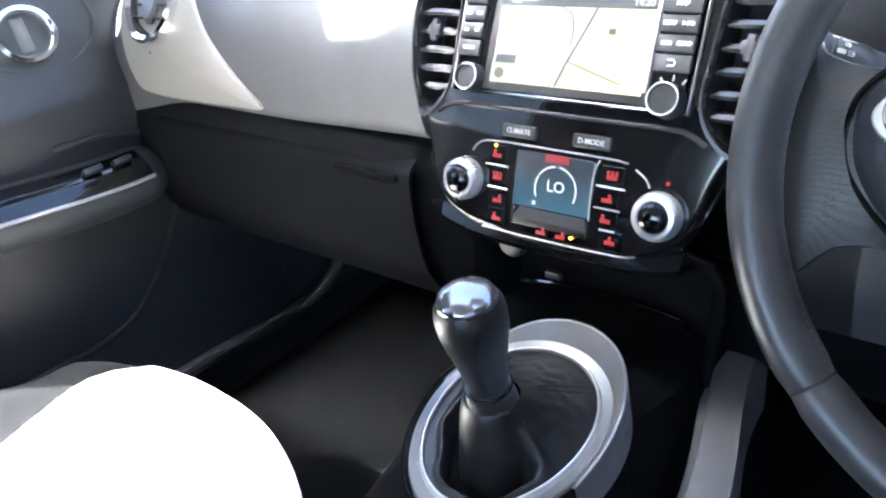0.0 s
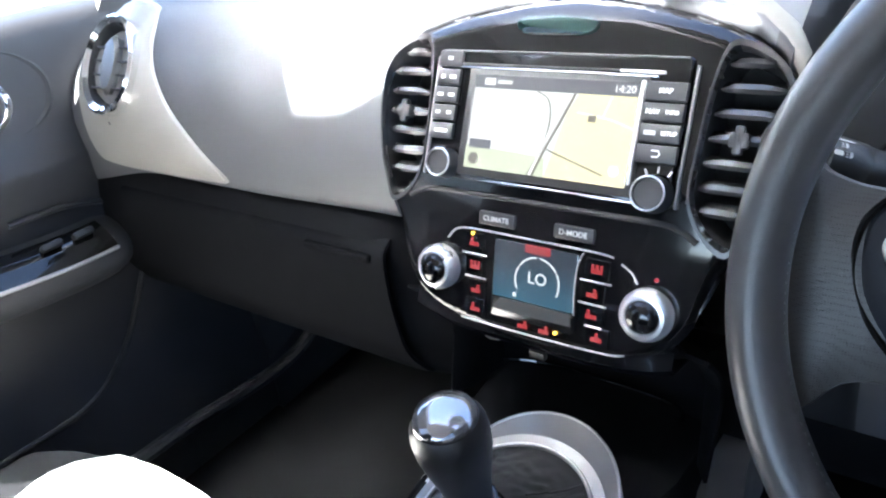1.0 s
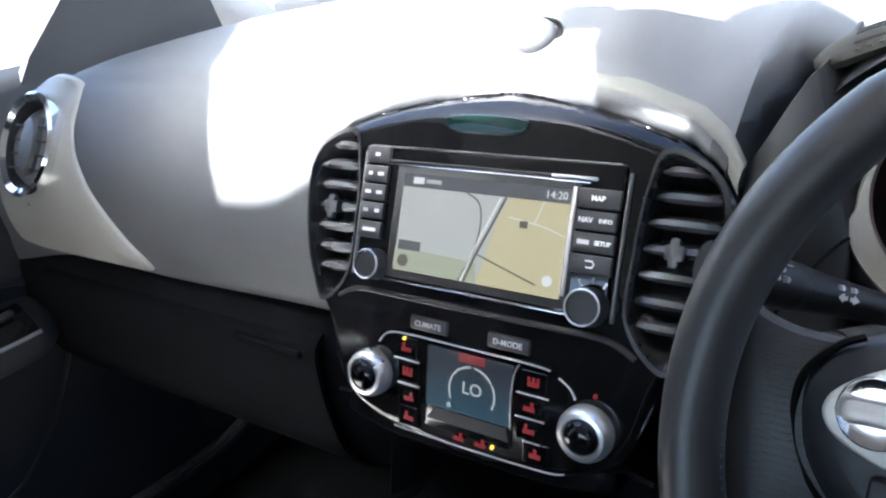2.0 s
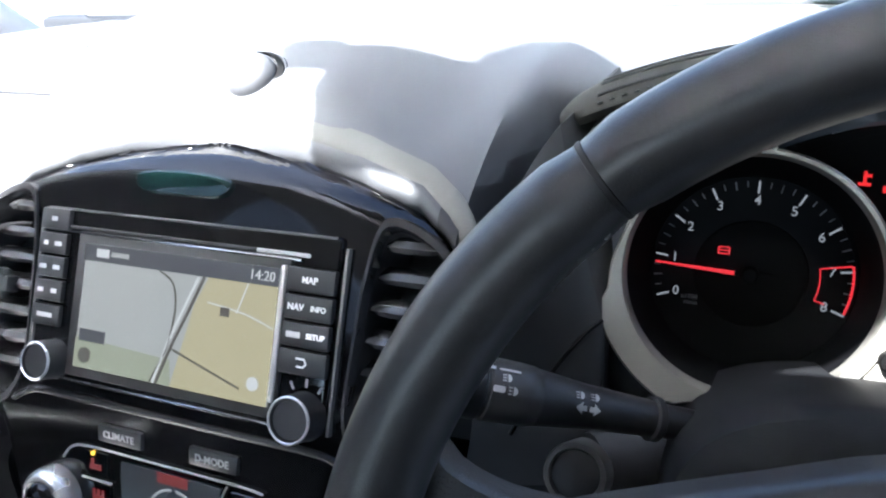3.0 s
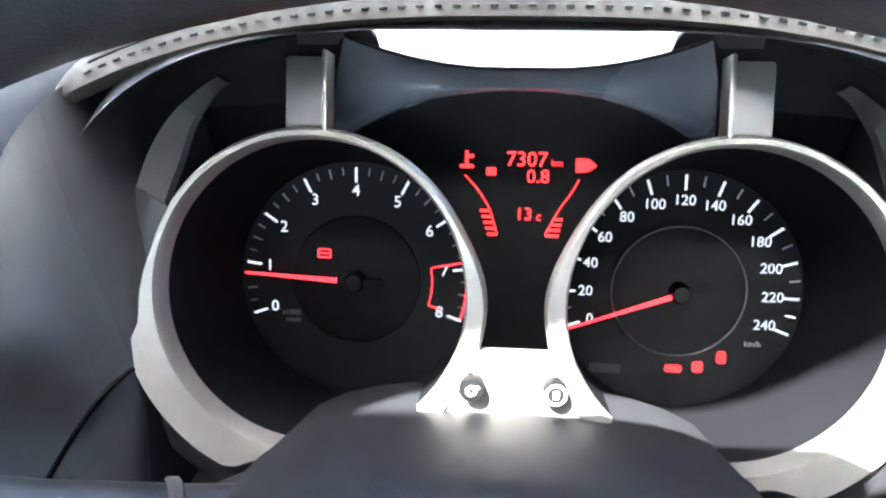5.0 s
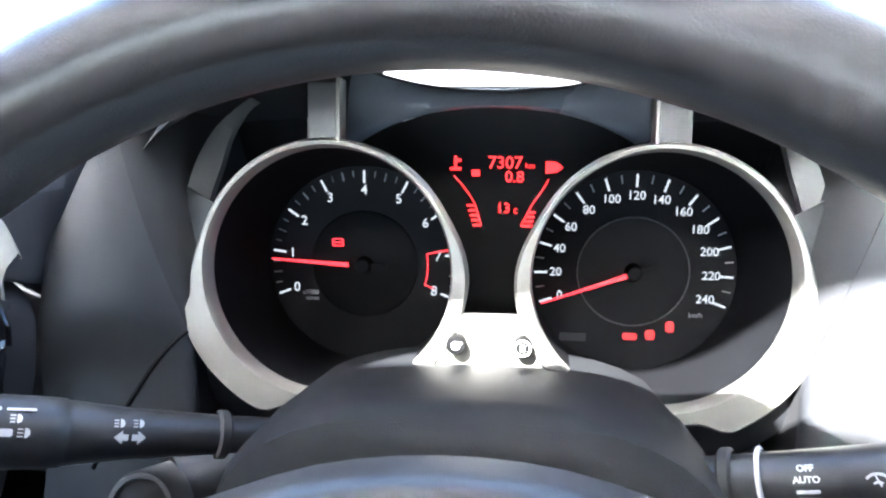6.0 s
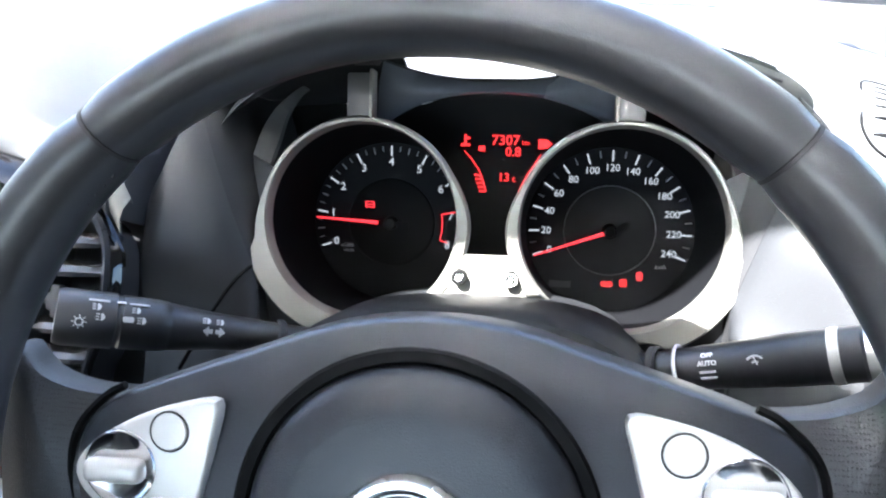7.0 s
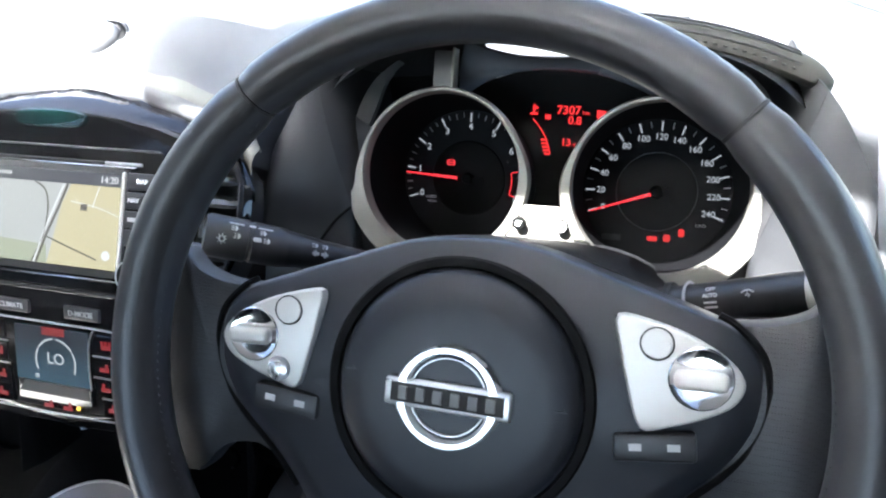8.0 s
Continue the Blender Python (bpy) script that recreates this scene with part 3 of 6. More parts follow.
part("ledge", tube(ledge, 0.0022, 10), BEZEL, stack, "raised glossy ledge under the radio")


def air_vent(s):
    """One vent of the stack: bezel, dark well and slats."""
    o = [(s * x, z) for x, z in vent_line]
    cx, cz = sum(p[0] for p in o) / len(o), sum(p[1] for p in o) / len(o)

    def ring(k, d):
        return [on_face(cx + (x - cx) * k, cz + (z - cz) * k, d) for x, z in o]

    well = part("air_vent", loft([ring(1.0, 0.003), ring(0.93, -0.004), ring(0.90, -0.035), ring(0.0, -0.036)], True), BLACK, stack, "dark air vent with horizontal slats")
    part("bezel", loft([ring(1.06, 0.000), ring(1.05, 0.0045), ring(0.99, 0.0045), ring(0.95, -0.002)], True), BEZEL, well, "dark satin vent bezel")
    for k in range(7):
        z = 0.572 + 0.0135 * k
        cut = sorted(x for x, zz in ((a[0] + (b[0] - a[0]) * (z - a[1]) / (b[1] - a[1]), z) for a, b in zip(o, o[1:] + o[:1]) if (a[1] > z) != (b[1] > z)))
        if len(cut) < 2:
            continue
        x0, x1 = cut[0] + 0.003, cut[-1] - 0.003
        sl = []
        for i in range(9):
            x = mixed(x0, x1, i / 8)
            bow = 0.0025 * (1 - (i / 4 - 1) ** 2)
            fat = 0.45 + 0.55 * (1 - (i / 4 - 1) ** 4)
            q = [on_face(x, z - 0.0022 * fat, -0.003 + bow), on_face(x, z, -0.0012 + bow), on_face(x, z + 0.0030 * fat, -0.003 + bow), on_face(x, z + 0.0055, -0.012), on_face(x, z + 0.0050, -0.020), on_face(x, z + 0.0020, -0.020), on_face(x, z - 0.0010, -0.010)]
            sl.append(q)
        part("slat", loft(sl, True, True), VANE, well, "grey plastic slat")
    part("slider", merge(rbox(0.012, 0.010, 0.009, 0.002, plane_frame(on_face(cx, 0.6125, 0.002), 26)), rbox(0.006, 0.018, 0.006, 0.002, plane_frame(on_face(cx, 0.6125, 0.004), 26))), VANE, well, "grey vent slider")


air_vent(-1)
air_vent(1)

# hazard switch
HAZARD = material("hazard_lens", (0.004, 0.014, 0.0135), 0.12, coat=0.8, bump=0.0)
hz = plane_frame(on_face(-0.006, 0.6705, 0.003), 25)
part("hazard_switch", prism(smooth_line([(-0.031, 0.001), (-0.026, 0.0055), (0.0, 0.0072), (0.026, 0.0055), (0.031, 0.001), (0.024, -0.0052), (0, -0.006), (-0.024, -0.0052)], 4, True), 0.0025, 0.0012, hz, 3), HAZARD, stack, "glossy green-grey hazard light switch")

# ---- head unit ----
HU = plane_frame((0, 0.1395, 0.6075), math.degrees(math.atan(0.5)))
unit = thing("head_unit", tuple(HU.translation), "black car radio and navigation unit, map on its screen", "head unit")
part("case", rbox(0.190, 0.094, 0.006, 0.0025, HU, 3, (-0.002, 0.006, 0.003)), PIANO, unit)
part("screen_frame", rbox(0.136, 0.078, 0.003, 0.001, HU, 2, (0.0, 0.002, 0.0065)), BLACK, unit)
# screen with its map
def picture_glow(name, colour, strength, rough=0.12):
    m = glow(name, colour, strength)
    m.node_tree.nodes["Principled BSDF"].inputs["Roughness"].default_value = rough
    return m


MAP_PALE = picture_glow("map_pale", (0.62, 0.63, 0.57), 0.185)
MAP_YELLOW = picture_glow("map_yellow", (0.78, 0.69, 0.40), 0.175)
MAP_BAR = picture_glow("map_bar", (0.10, 0.10, 0.11), 0.2)
MAP_ROAD = picture_glow("map_road", (0.16, 0.14, 0.11), 0.18)
MAP_WHITE = picture_glow("map_white", (0.85, 0.85, 0.80), 0.22)
MAP_GREEN = picture_glow("map_green", (0.52, 0.55, 0.38), 0.18)
SF = HU @ pose(0.001, 0.0018, 0.0082)
screen = part("screen", rbox(0.1245, 0.0665, 0.001, 0.0004, SF), MAP_PALE, unit, "lit screen showing a pale road map")


def flat(pts, mat, z, name="map_area", to=None, f=None):
    return part(name, prism(pts, 0.00025, 0, (f or SF) @ pose(0, 0, z)), mat, to or screen)


flat([(-0.0622, 0.0242), (0.0622, 0.0242), (0.0622, 0.0332), (-0.0622, 0.0332)], MAP_BAR, 0.0011, "status_bar")
flat([(0.004, -0.0332), (0.0622, -0.0332), (0.0622, 0.0242), (0.021, 0.0242), (0.014, 0.010)], MAP_YELLOW, 0.0008)
flat([(-0.0622, -0.0332), (0.004, -0.0332), (0.002, -0.020), (-0.0622, -0.017)], MAP_GREEN, 0.0007)
for line, w, mt in (([(0.0185, 0.0240), (0.011, 0.006), (0.003, -0.012), (-0.005, -0.033)], 0.0016, MAP_ROAD), ([(-0.010, 0.0240), (-0.001, 0.019), (0.0025, 0.008), (0.0015, -0.006), (-0.001, -0.016), (-0.009, -0.033)], 0.0010, MAP_ROAD), ([(0.002, -0.014), (0.022, -0.020), (0.046, -0.027)], 0.0010, MAP_ROAD), ([(0.022, 0.012), (0.045, 0.009), (0.062, 0.004)], 0.0007, MAP_WHITE), ([(0.045, 0.024), (0.040, 0.009)], 0.0006, MAP_WHITE), ([(0.0150, 0.0235), (0.0075, 0.006), (0.0, -0.012), (-0.007, -0.033)], 0.0014, MAP_WHITE)):
    q = smooth_line(line, 6)
    left, right = [], []
    for i, p in enumerate(q):
        a, b = q[max(i - 1, 0)], q[min(i + 1, len(q) - 1)]
        d = Vector((b[0] - a[0], b[1] - a[1])).normalized()
        left.append((p[0] - d.y * w / 2, p[1] + d.x * w / 2))
        right.append((p[0] + d.y * w / 2, p[1] - d.x * w / 2))
    flat(left + right[::-1], mt, 0.0012, "map_road")
words("14:20", 0.0068, SF @ pose(0.0525, 0.0285, 0.0015), MAP_WHITE, screen, "clock_figures")
part("map_mark", rbox(0.0085, 0.0045, 0.0003, 0, SF, 1, (-0.049, 0.0288, 0.0014)), MAP_WHITE, screen)
part("map_mark", rbox(0.0120, 0.0026, 0.0003, 0, SF, 1, (-0.037, 0.0288, 0.0014)), MAP_PALE, screen)
part("map_mark", rbox(0.0055, 0.0045, 0.0003, 0.0001, SF, 1, (0.0330, 0.0085, 0.0014)), MAP_ROAD, screen)
part("map_button", rbox(0.018, 0.0065, 0.0004, 0.0001, SF, 1, (-0.0505, -0.0155, 0.0014)), MAP_BAR, screen)
part("map_button", lathe([(0.0042, 0.0), (0.0042, 0.0004), (0.0, 0.0004)], 24, SF @ pose(-0.0545, -0.0262, 0.0011)), MAP_ROAD, screen)
part("map_button", lathe([(0.0034, 0.0), (0.0034, 0.0004), (0.0, 0.0004)], 24, SF @ pose(0.0535, -0.0235, 0.0011)), MAP_WHITE, screen)
SCREENGLASS = material("screen_glass", (0.01, 0.01, 0.01), 0.08, bump=0.0, coat=0.5)
# slot and eject row along the top
part("disc_slot", rbox(0.156, 0.0022, 0.002, 0.0006, HU, 1, (-0.010, 0.0425, 0.0063)), BLACK, unit, "narrow disc slot")
part("slot_lip", rbox(0.162, 0.0014, 0.003, 0.0005, HU, 2, (-0.008, 0.0400, 0.0067)), CHROME, unit, "thin bright lip")
part("slot_lip", rbox(0.184, 0.0012, 0.003, 0.0005, HU, 2, (-0.002, 0.0522, 0.0055)), STRUT, unit)
part("card_slot", rbox(0.030, 0.0020, 0.002, 0.0005, HU, 2, (0.062, 0.0425, 0.0068)), SATIN, unit)
part("lower_lip", rbox(0.150, 0.0018, 0.003, 0.0006, HU, 2, (-0.004, -0.0395, 0.0063)), CHROME, unit, "thin bright lip")
part("side_strip", rbox(0.0032, 0.066, 0.004, 0.001, HU, 2, (0.0645, 0.004, 0.0072)), SILVERPAINT, unit, "pale strip beside the buttons")
part("side_strip", rbox(0.0026, 0.088, 0.004, 0.001, HU, 2, (-0.0985, 0.004, 0.0040)), STRUT, unit)
part("side_strip", rbox(0.0018, 0.088, 0.004, 0.0006, HU, 2, (0.0960, 0.004, 0.0040)), STRUT, unit)
# buttons
for v, bars in ((0.0460, ((0.0, 0.004),)), (0.0325, ((-0.0045, 0.003), (0.0045, 0.005))), (0.0195, ((-0.005, 0.005), (0.005, 0.005))), (0.0065, ((-0.005, 0.004), (0.005, 0.004))), (-0.0070, ((0.0, 0.011),))):
    b = part("button", rbox(0.0205, 0.0118, 0.0040, 0.0012, HU, 2, (-0.0862, v, 0.0068)), BUTTON, unit, "black button with a white mark")
    for u, w in bars:
        part("marking", rbox(w, 0.0024, 0.0003, 0, HU, 1, (-0.0862 + u, v, 0.0090)), GREYPRINT, b)
for v, labels in ((0.0310, (("MAP", 0.0),)), (0.0180, (("NAV", -0.0062), ("INFO", 0.0062))), (0.0050, (("", -0.006), ("SETUP", 0.0062))), (-0.0078, (("", 0.0),))):
    b = part("button", rbox(0.0268, 0.0118, 0.0040, 0.0012, HU, 2, (0.0796, v, 0.0068)), BUTTON, unit, "black button with white lettering")
    for t, u in labels:
        if t:
            words(t, 0.0044 if len(t) < 4 else 0.0036, HU @ pose(0.0796 + u, v, 0.0090), WHITE, b, "marking", bold=0.0001)
        elif v > 0:
            part("marking", rbox(0.0075, 0.0028, 0.0003, 0, HU, 1, (0.0796 + u, v, 0.0090)), GREYPRINT, b)
        else:
            part("marking", tube([HU @ Vector(p) for p in ((0.0768, v + 0.0020, 0.0091), (0.0812, v + 0.0020, 0.0091), (0.0825, v, 0.0091), (0.0812, v - 0.0018, 0.0091), (0.0775, v - 0.0018, 0.0091))], 0.0005, 5), WHITE, b)


def knob(parent, f, r, h, ring, label):
    k = part("knob", lathe([(r * 1.05, 0.0), (r, 0.002), (r * 0.98, h - 0.002), (r * 0.93, h), (r * 0.80, h + 0.0004), (r * 0.78, h - 0.001), (0.0, h - 0.0008)], 48, f), BUTTON, parent, label)
    part("knob_ring", annulus(r * 0.86, r * 0.97, 0.0012, 48, f @ pose(0, 0, h - 0.0006), 0.0005), KNOBSILVER, k, "bright ring")
    return k


knob(unit, HU @ pose(-0.0778, -0.0305, 0.005), 0.0108, 0.014, CHROME, "round volume knob")
knob(unit, HU @ pose(0.0825, -0.0325, 0.005), 0.0115, 0.014, CHROME, "round tuning knob")
for a in (120, 90, 60):
    part("knob_mark", rbox(0.0040, 0.0012, 0.0005, 0, HU @ pose(0.0825, -0.0325, 0.0064) @ pose(0, 0, 0, 0, 0, a), 1, (0.0155, 0, 0)), GREYPRINT, unit)

# ---- climate panel ----
CF = plane_frame((0, 0.103, 0.51), math.degrees(math.atan(0.3))) @ pose(0, 0, 0.003)
climate = thing("climate_panel", tuple(CF.translation), "black climate panel, blue display lit between two chrome knobs", "climate panel")
RED_ICON = glow("red_icon", (1.0, 0.04, 0.05), 0.049)
for t, u in (("CLIMATE", -0.0315), ("D-MODE", 0.0300)):
    b = part("mode_button", rbox(0.0305, 0.0100, 0.004, 0.0015, CF, 2, (u, 0.0390, 0.0005)), BUTTON, climate, "grey button with lettering")
    words(t, 0.0054, CF @ pose(u, 0.0390, 0.0028), GREYPRINT, b, "marking", bold=0.0001)
disp = part("display", prism(round_rect(0.0675, 0.058, 0.002), 0.0012, 0.0003, CF @ pose(0.0015, -0.0035, 0)), SCREENGLASS, climate, "blue lit display reading LO")
LCD = glow("lcd_picture", (0.012, 0.06, 0.10), 0.050)
_n, _l = LCD.node_tree.nodes, LCD.node_tree.links
_tc, _xyz, _ramp = _n.new("ShaderNodeTexCoord"), _n.new("ShaderNodeSeparateXYZ"), _n.new("ShaderNodeValToRGB")
_l.new(_tc.outputs["Generated"], _xyz.inputs["Vector"])
_l.new(_xyz.outputs["Z"], _ramp.inputs["Fac"])
_ramp.color_ramp.elements[0].position, _ramp.color_ramp.elements[0].color = 0.0, (0.030, 0.235, 0.36, 1)
_ramp.color_ramp.elements[1].position, _ramp.color_ramp.elements[1].color = 0.75, (0.012, 0.045, 0.085, 1)
_l.new(_ramp.outputs["Color"], _n["Principled BSDF"].inputs["Emission Color"])
part("display_area", prism(round_rect(0.0655, 0.042, 0.001), 0.0003, 0, CF @ pose(0.0015, 0.0040, 0.0012)), LCD, disp)
part("display_area", prism([(-0.032, -0.0045), (0.032, -0.0045), (0.030, 0.0045), (-0.026, 0.0045)], 0.0002, 0, CF @ pose(0.0015, -0.0225, 0.0013)), BUTTON, disp)
words("LO", 0.0120, CF @ pose(0.0050, 0.0015, 0.0020), LCDWHITE, disp, "figure", bold=0.00015)
AC = CF @ pose(0.0048, -0.0005, 0.0018)
for a0, a1 in ((205, 150), (146, 95), (85, 34), (30, -25)):
    part("arc", arc_bar(0.0168, 0.0182, a0, a1, 0.0003, AC), LCDWHITE, disp)
part("lamp", rbox(0.020, 0.0058, 0.0004, 0.0001, CF, 1, (0.0040, 0.0226, 0.0020)), RED_ICON, disp, "red lit legend")
for p in ((-0.0125, -0.0130), ):
    part("lamp", rbox(0.0030, 0.0030, 0.0003, 0, CF, 1, (p[0], p[1], 0.0020)), LCDWHITE, disp)


def icon(u, v, kind, w=0.0080):
    b = [rbox(w, 0.0030, 0.0004, 0, CF, 1, (u, v - 0.0012, 0.0012)), rbox(0.0022, 0.0050, 0.0004, 0, CF, 1, (u + (-0.002, 0.0, 0.002)[kind % 3], v + 0.0010, 0.0012))]
    if kind == 1:
        b += [rbox(0.0018, 0.0045, 0.0004, 0, CF, 1, (u - 0.0032, v + 0.0012, 0.0012)), rbox(0.0018, 0.0045, 0.0004, 0, CF, 1, (u + 0.0032, v + 0.0012, 0.0012))]
    return merge(*b)


for n, (u, v) in enumerate(((-0.0500, 0.0190), (-0.0483, 0.0015), (-0.0466, -0.0165), (-0.0462, -0.0310))):
    b = part("key", rbox(0.0180, 0.0150, 0.0016, 0.0006, CF, 1, (u, v, 0.0)), PIANO, climate, "glossy black key with a red mark")
    part("lamp", icon(u, v, n), RED_ICON, b)
for n, (u, v) in enumerate(((0.0490, 0.0172), (0.0470, 0.0003), (0.0476, -0.0148), (0.0530, -0.0302))):
    b = part("key", rbox(0.0180, 0.0145, 0.0016, 0.0006, CF, 1, (u, v, 0.0)), PIANO, climate, "glossy black key with a red mark")
    part("lamp", icon(u, v, n + 1), RED_ICON, b)
for n, u in enumerate((-0.0045, 0.0127)):
    part("lamp", icon(u, -0.0345, 2), RED_ICON, climate, "small red lit mark")
part("lamp", lathe([(0.0013, 0.0), (0.0013, 0.0014), (0.0, 0.0014)], 12, CF @ pose(0.0218, -0.0345, 0)), AMBER, climate, "amber lamp")
part("lamp", lathe([(0.0013, 0.0), (0.0013, 0.0016), (0.0, 0.0016)], 12, CF @ pose(-0.0517, 0.0255, 0)), AMBER, climate, "amber lamp")
part("lamp", lathe([(0.0014, 0.0), (0.0014, 0.0014), (0.0, 0.0014)], 12, CF @ pose(0.0900, 0.0185, 0)), RED_ICON, climate, "red lamp")
# thin bright lines between the keys and round the group
for a, b in (((-0.060, 0.0104), (-0.0385, 0.0104)), ((-0.0565, -0.0073), (-0.038, -0.0073)), ((0.0375, 0.0088), (0.0600, 0.0088)), ((0.0375, -0.0072), (0.0580, -0.0072)), ((0.0440, -0.0228), (0.0560, -0.0228))):
    part("line", tube([CF @ Vector((*a, 0.0012)), CF @ Vector((*b, 0.0012))], 0.0006, 6), SATIN, climate)
part("line", tube([CF @ Vector((x, y, 0.0014)) for x, y in smooth_line([(-0.0735, 0.0190), (-0.066, 0.0268), (-0.050, 0.0292), (0.0, 0.0292), (0.046, 0.0290), (0.060, 0.0278)], 5)], 0.0007, 6), SATIN, climate)
part("line", tube([CF @ Vector((x, y, 0.0014)) for x, y in smooth_line([(0.0385, 0.0270), (0.0350, 0.018), (0.0340, 0.0), (0.0350, -0.018)], 5)], 0.0006, 6), SATIN, climate)
part("line", tube([CF @ Vector((x, y, 0.0014)) for x, y in smooth_line([(-0.058, -0.0405), (-0.03, -0.0410), (0.02, -0.0408), (0.062, -0.0395), (0.074, -0.037)], 5)], 0.0006, 6), SATIN, climate)
part("line", tube([CF @ Vector((x, y, 0.0014)) for x, y in smooth_line([(0.066, 0.0245), (0.074, 0.0195), (0.078, 0.0135)], 5)], 0.0007, 6), SATIN, climate)
for u in (-0.0790, 0.0870):
    f = CF @ pose(u, -0.0045, -0.001)
    r = 0.0165
    k = part("knob", lathe([(r * 1.02, 0.0), (r * 1.06, 0.003), (r * 1.06, 0.007), (r * 1.00, 0.0110), (r * 0.88, 0.0134), (r * 0.74, 0.0138), (r * 0.67, 0.0126)], 56, f), KNOBSILVER, climate, "chrome temperature knob with a black face")
    part("knob_face", lathe([(r * 0.68, 0.0124), (r * 0.64, 0.0148), (r * 0.50, 0.0170), (r * 0.28, 0.0182), (0.0, 0.0186)], 48, f), PIANO, k, "black face")


# ---- instrument cluster ----
GX, GZ = 0.3418, 0.631
cluster = thing("instrument_cluster", (GX, 0.26, 0.56), "two round dials in silver rings with a red display between", "instruments")
DF = plane_frame((GX, 0.290, 0.61), 16.7)
part("back_panel", rbox(0.29, 0.165, 0.004, 0.001, DF, 1, (0, 0.002, -0.003)), PIT, cluster)


def ring_frame(s):
    return plane_frame((GX + s * 0.0733, 0.2165, GZ), 21)


def dial(s, steps, numbers, per, needle, scale_r):
    rf, df = ring_frame(s), DF @ pose(s * 0.0718, -0.0112, 0)
    gauge = part("rev_counter" if s < 0 else "speedometer", lathe([(0.0, 0.0), (0.054, 0.0), (0.054, 0.001), (0.0, 0.001)], 56, df), DIAL, cluster, "black dial with white figures and a red needle")
    # bezel ring, wider at its lower outer side
    n = 96
    rows = []
    for r_in, d in ((0.0555, -0.008), (0.0557, -0.004), (0.0558, 0.001), (0.0566, 0.0030), (0.0, 0.0034), (0.0, 0.0015), (0.0, -0.006)):
        row = []
        for i in range(n):
            a = 360 * i / n
            off = abs(((a if s > 0 else 180 - a) + 180) % 360 - 180 + 42)       # angle from the lower outer side
            inn = abs(((a if s < 0 else 180 - a) + 180) % 360 - 180 + 22)        # angle from the inner side
            wide = 0.0594 + 0.0076 * (1 - ease(22, 33, off)) + 0.004 * (1 - ease(30, 62, off)) + 0.0040 * (1 - ease(18, 52, inn))
            k = {0.0030: r_in, 0.0034: wide - 0.0012, 0.0015: wide, -0.006: wide}.get(d, r_in)
            p = radial(k, a)
            row.append(rf @ Vector((p[0], p[1], d)))
        rows.append(row)
    part("bezel", loft(rows, True), RINGSILVER, gauge, "satin silver bezel ring")
    well = [[rf @ Vector((*radial(0.0556, 360 * i / 64), -0.0075)) for i in range(64)], [df @ Vector((*radial(0.0535, 360 * i / 64), 0.0)) for i in range(64)]]
    part("well", loft(well, True), WELL, gauge, "dark wall between the ring and the dial")
    z0 = 200.0
    for i in range(steps * per + 1):
        a = z0 - 220.0 * i / (steps * per)
        big = i % per == 0
        if not big and s < 0 and i % (per // 2):
            r0, w = scale_r - 0.0035, 0.0005
        else:
            r0, w = (scale_r - 0.0068, 0.0011) if big else (scale_r - 0.0045, 0.0007)
        part("tick", rbox(scale_r - r0, w, 0.0004, 0, df @ pose(0, 0, 0.0013, 0, 0, a) @ Matrix.Translation(((scale_r + r0) / 2, 0, 0))), FIGURE if big else GREYPRINT, gauge)
    for i, t in enumerate(numbers):
        p = radial(scale_r - (0.0106 if s < 0 else 0.0112), z0 - 220.0 * i / steps)
        words(t, 0.0073 if s < 0 else 0.0064, df @ Matrix.Translation((p[0], p[1], 0.0013)), FIGURE, gauge, "figure", bold=0.00004)
    # inner disc
    disc = part("inner_disc", lathe([(0.0, 0.002), (0.0275, 0.002), (0.0290, 0.0016), (0.0295, 0.001)], 48, df), PIT if s < 0 else DIAL, gauge)
    if s > 0:
        part("disc_rim", annulus(0.0287, 0.0293, 0.0022, 56, df, 0.0002), SLAT, disc)
    na = z0 - 220.0 * needle
    r1 = scale_r - 0.001
    nm = df @ pose(0, 0, 0.006, 0, 0, na)
    r0 = 0.008 if s < 0 else 0.001
    part("needle", prism([(r0, -0.0011), (r1, -0.0004), (r1, 0.0004), (r0, 0.0011)], 0.001, 0, nm), NEEDLE, gauge, "red needle")
    part("needle_tail", prism([(-0.013, -0.0022), (0.002, -0.0012), (0.002, 0.0012), (-0.013, 0.0022)], 0.0012, 0, nm @ pose(0, 0, -0.0004)), PIT, gauge)
    part("needle_cap", lathe([(0.0, 0.0085), (0.0035, 0.0082), (0.0045, 0.006), (0.0048, 0.002)], 24, df), PIT, gauge)
    # upright strut that ties the ring to the cowl
    sx = -0.002 if s < 0 else 0.002
    part("strut", rbox(0.0155, 0.026, 0.007, 0.0012, rf, 2, (sx, 0.071, -0.006)), STRUT, gauge, "silver strut above the ring")
    part("strut_edge", rbox(0.0018, 0.028, 0.012, 0.0006, rf, 2, (sx - s * 0.0075, 0.0715, -0.003)), RINGSILVER, gauge)
    # fin on the outer side
    fin = []
    for a, r, r2, d in smooth_line([(120, 0.0925, 0.0912, -0.032), (123.7, 0.0918, 0.0900, -0.030), (128, 0.0908, 0.0870, -0.028), (133, 0.0893, 0.0828, -0.0245), (141, 0.0848, 0.0748, -0.018), (150, 0.0793, 0.0695, -0.012), (161, 0.0740, 0.0655, -0.008), (175, 0.0690, 0.0620, -0.007), (192, 0.0640, 0.0595, -0.006)], 8):
        w = r - r2
        if s > 0:
            a = 180 - a
        q0, q1 = radial(r - w, a), radial(r, a)
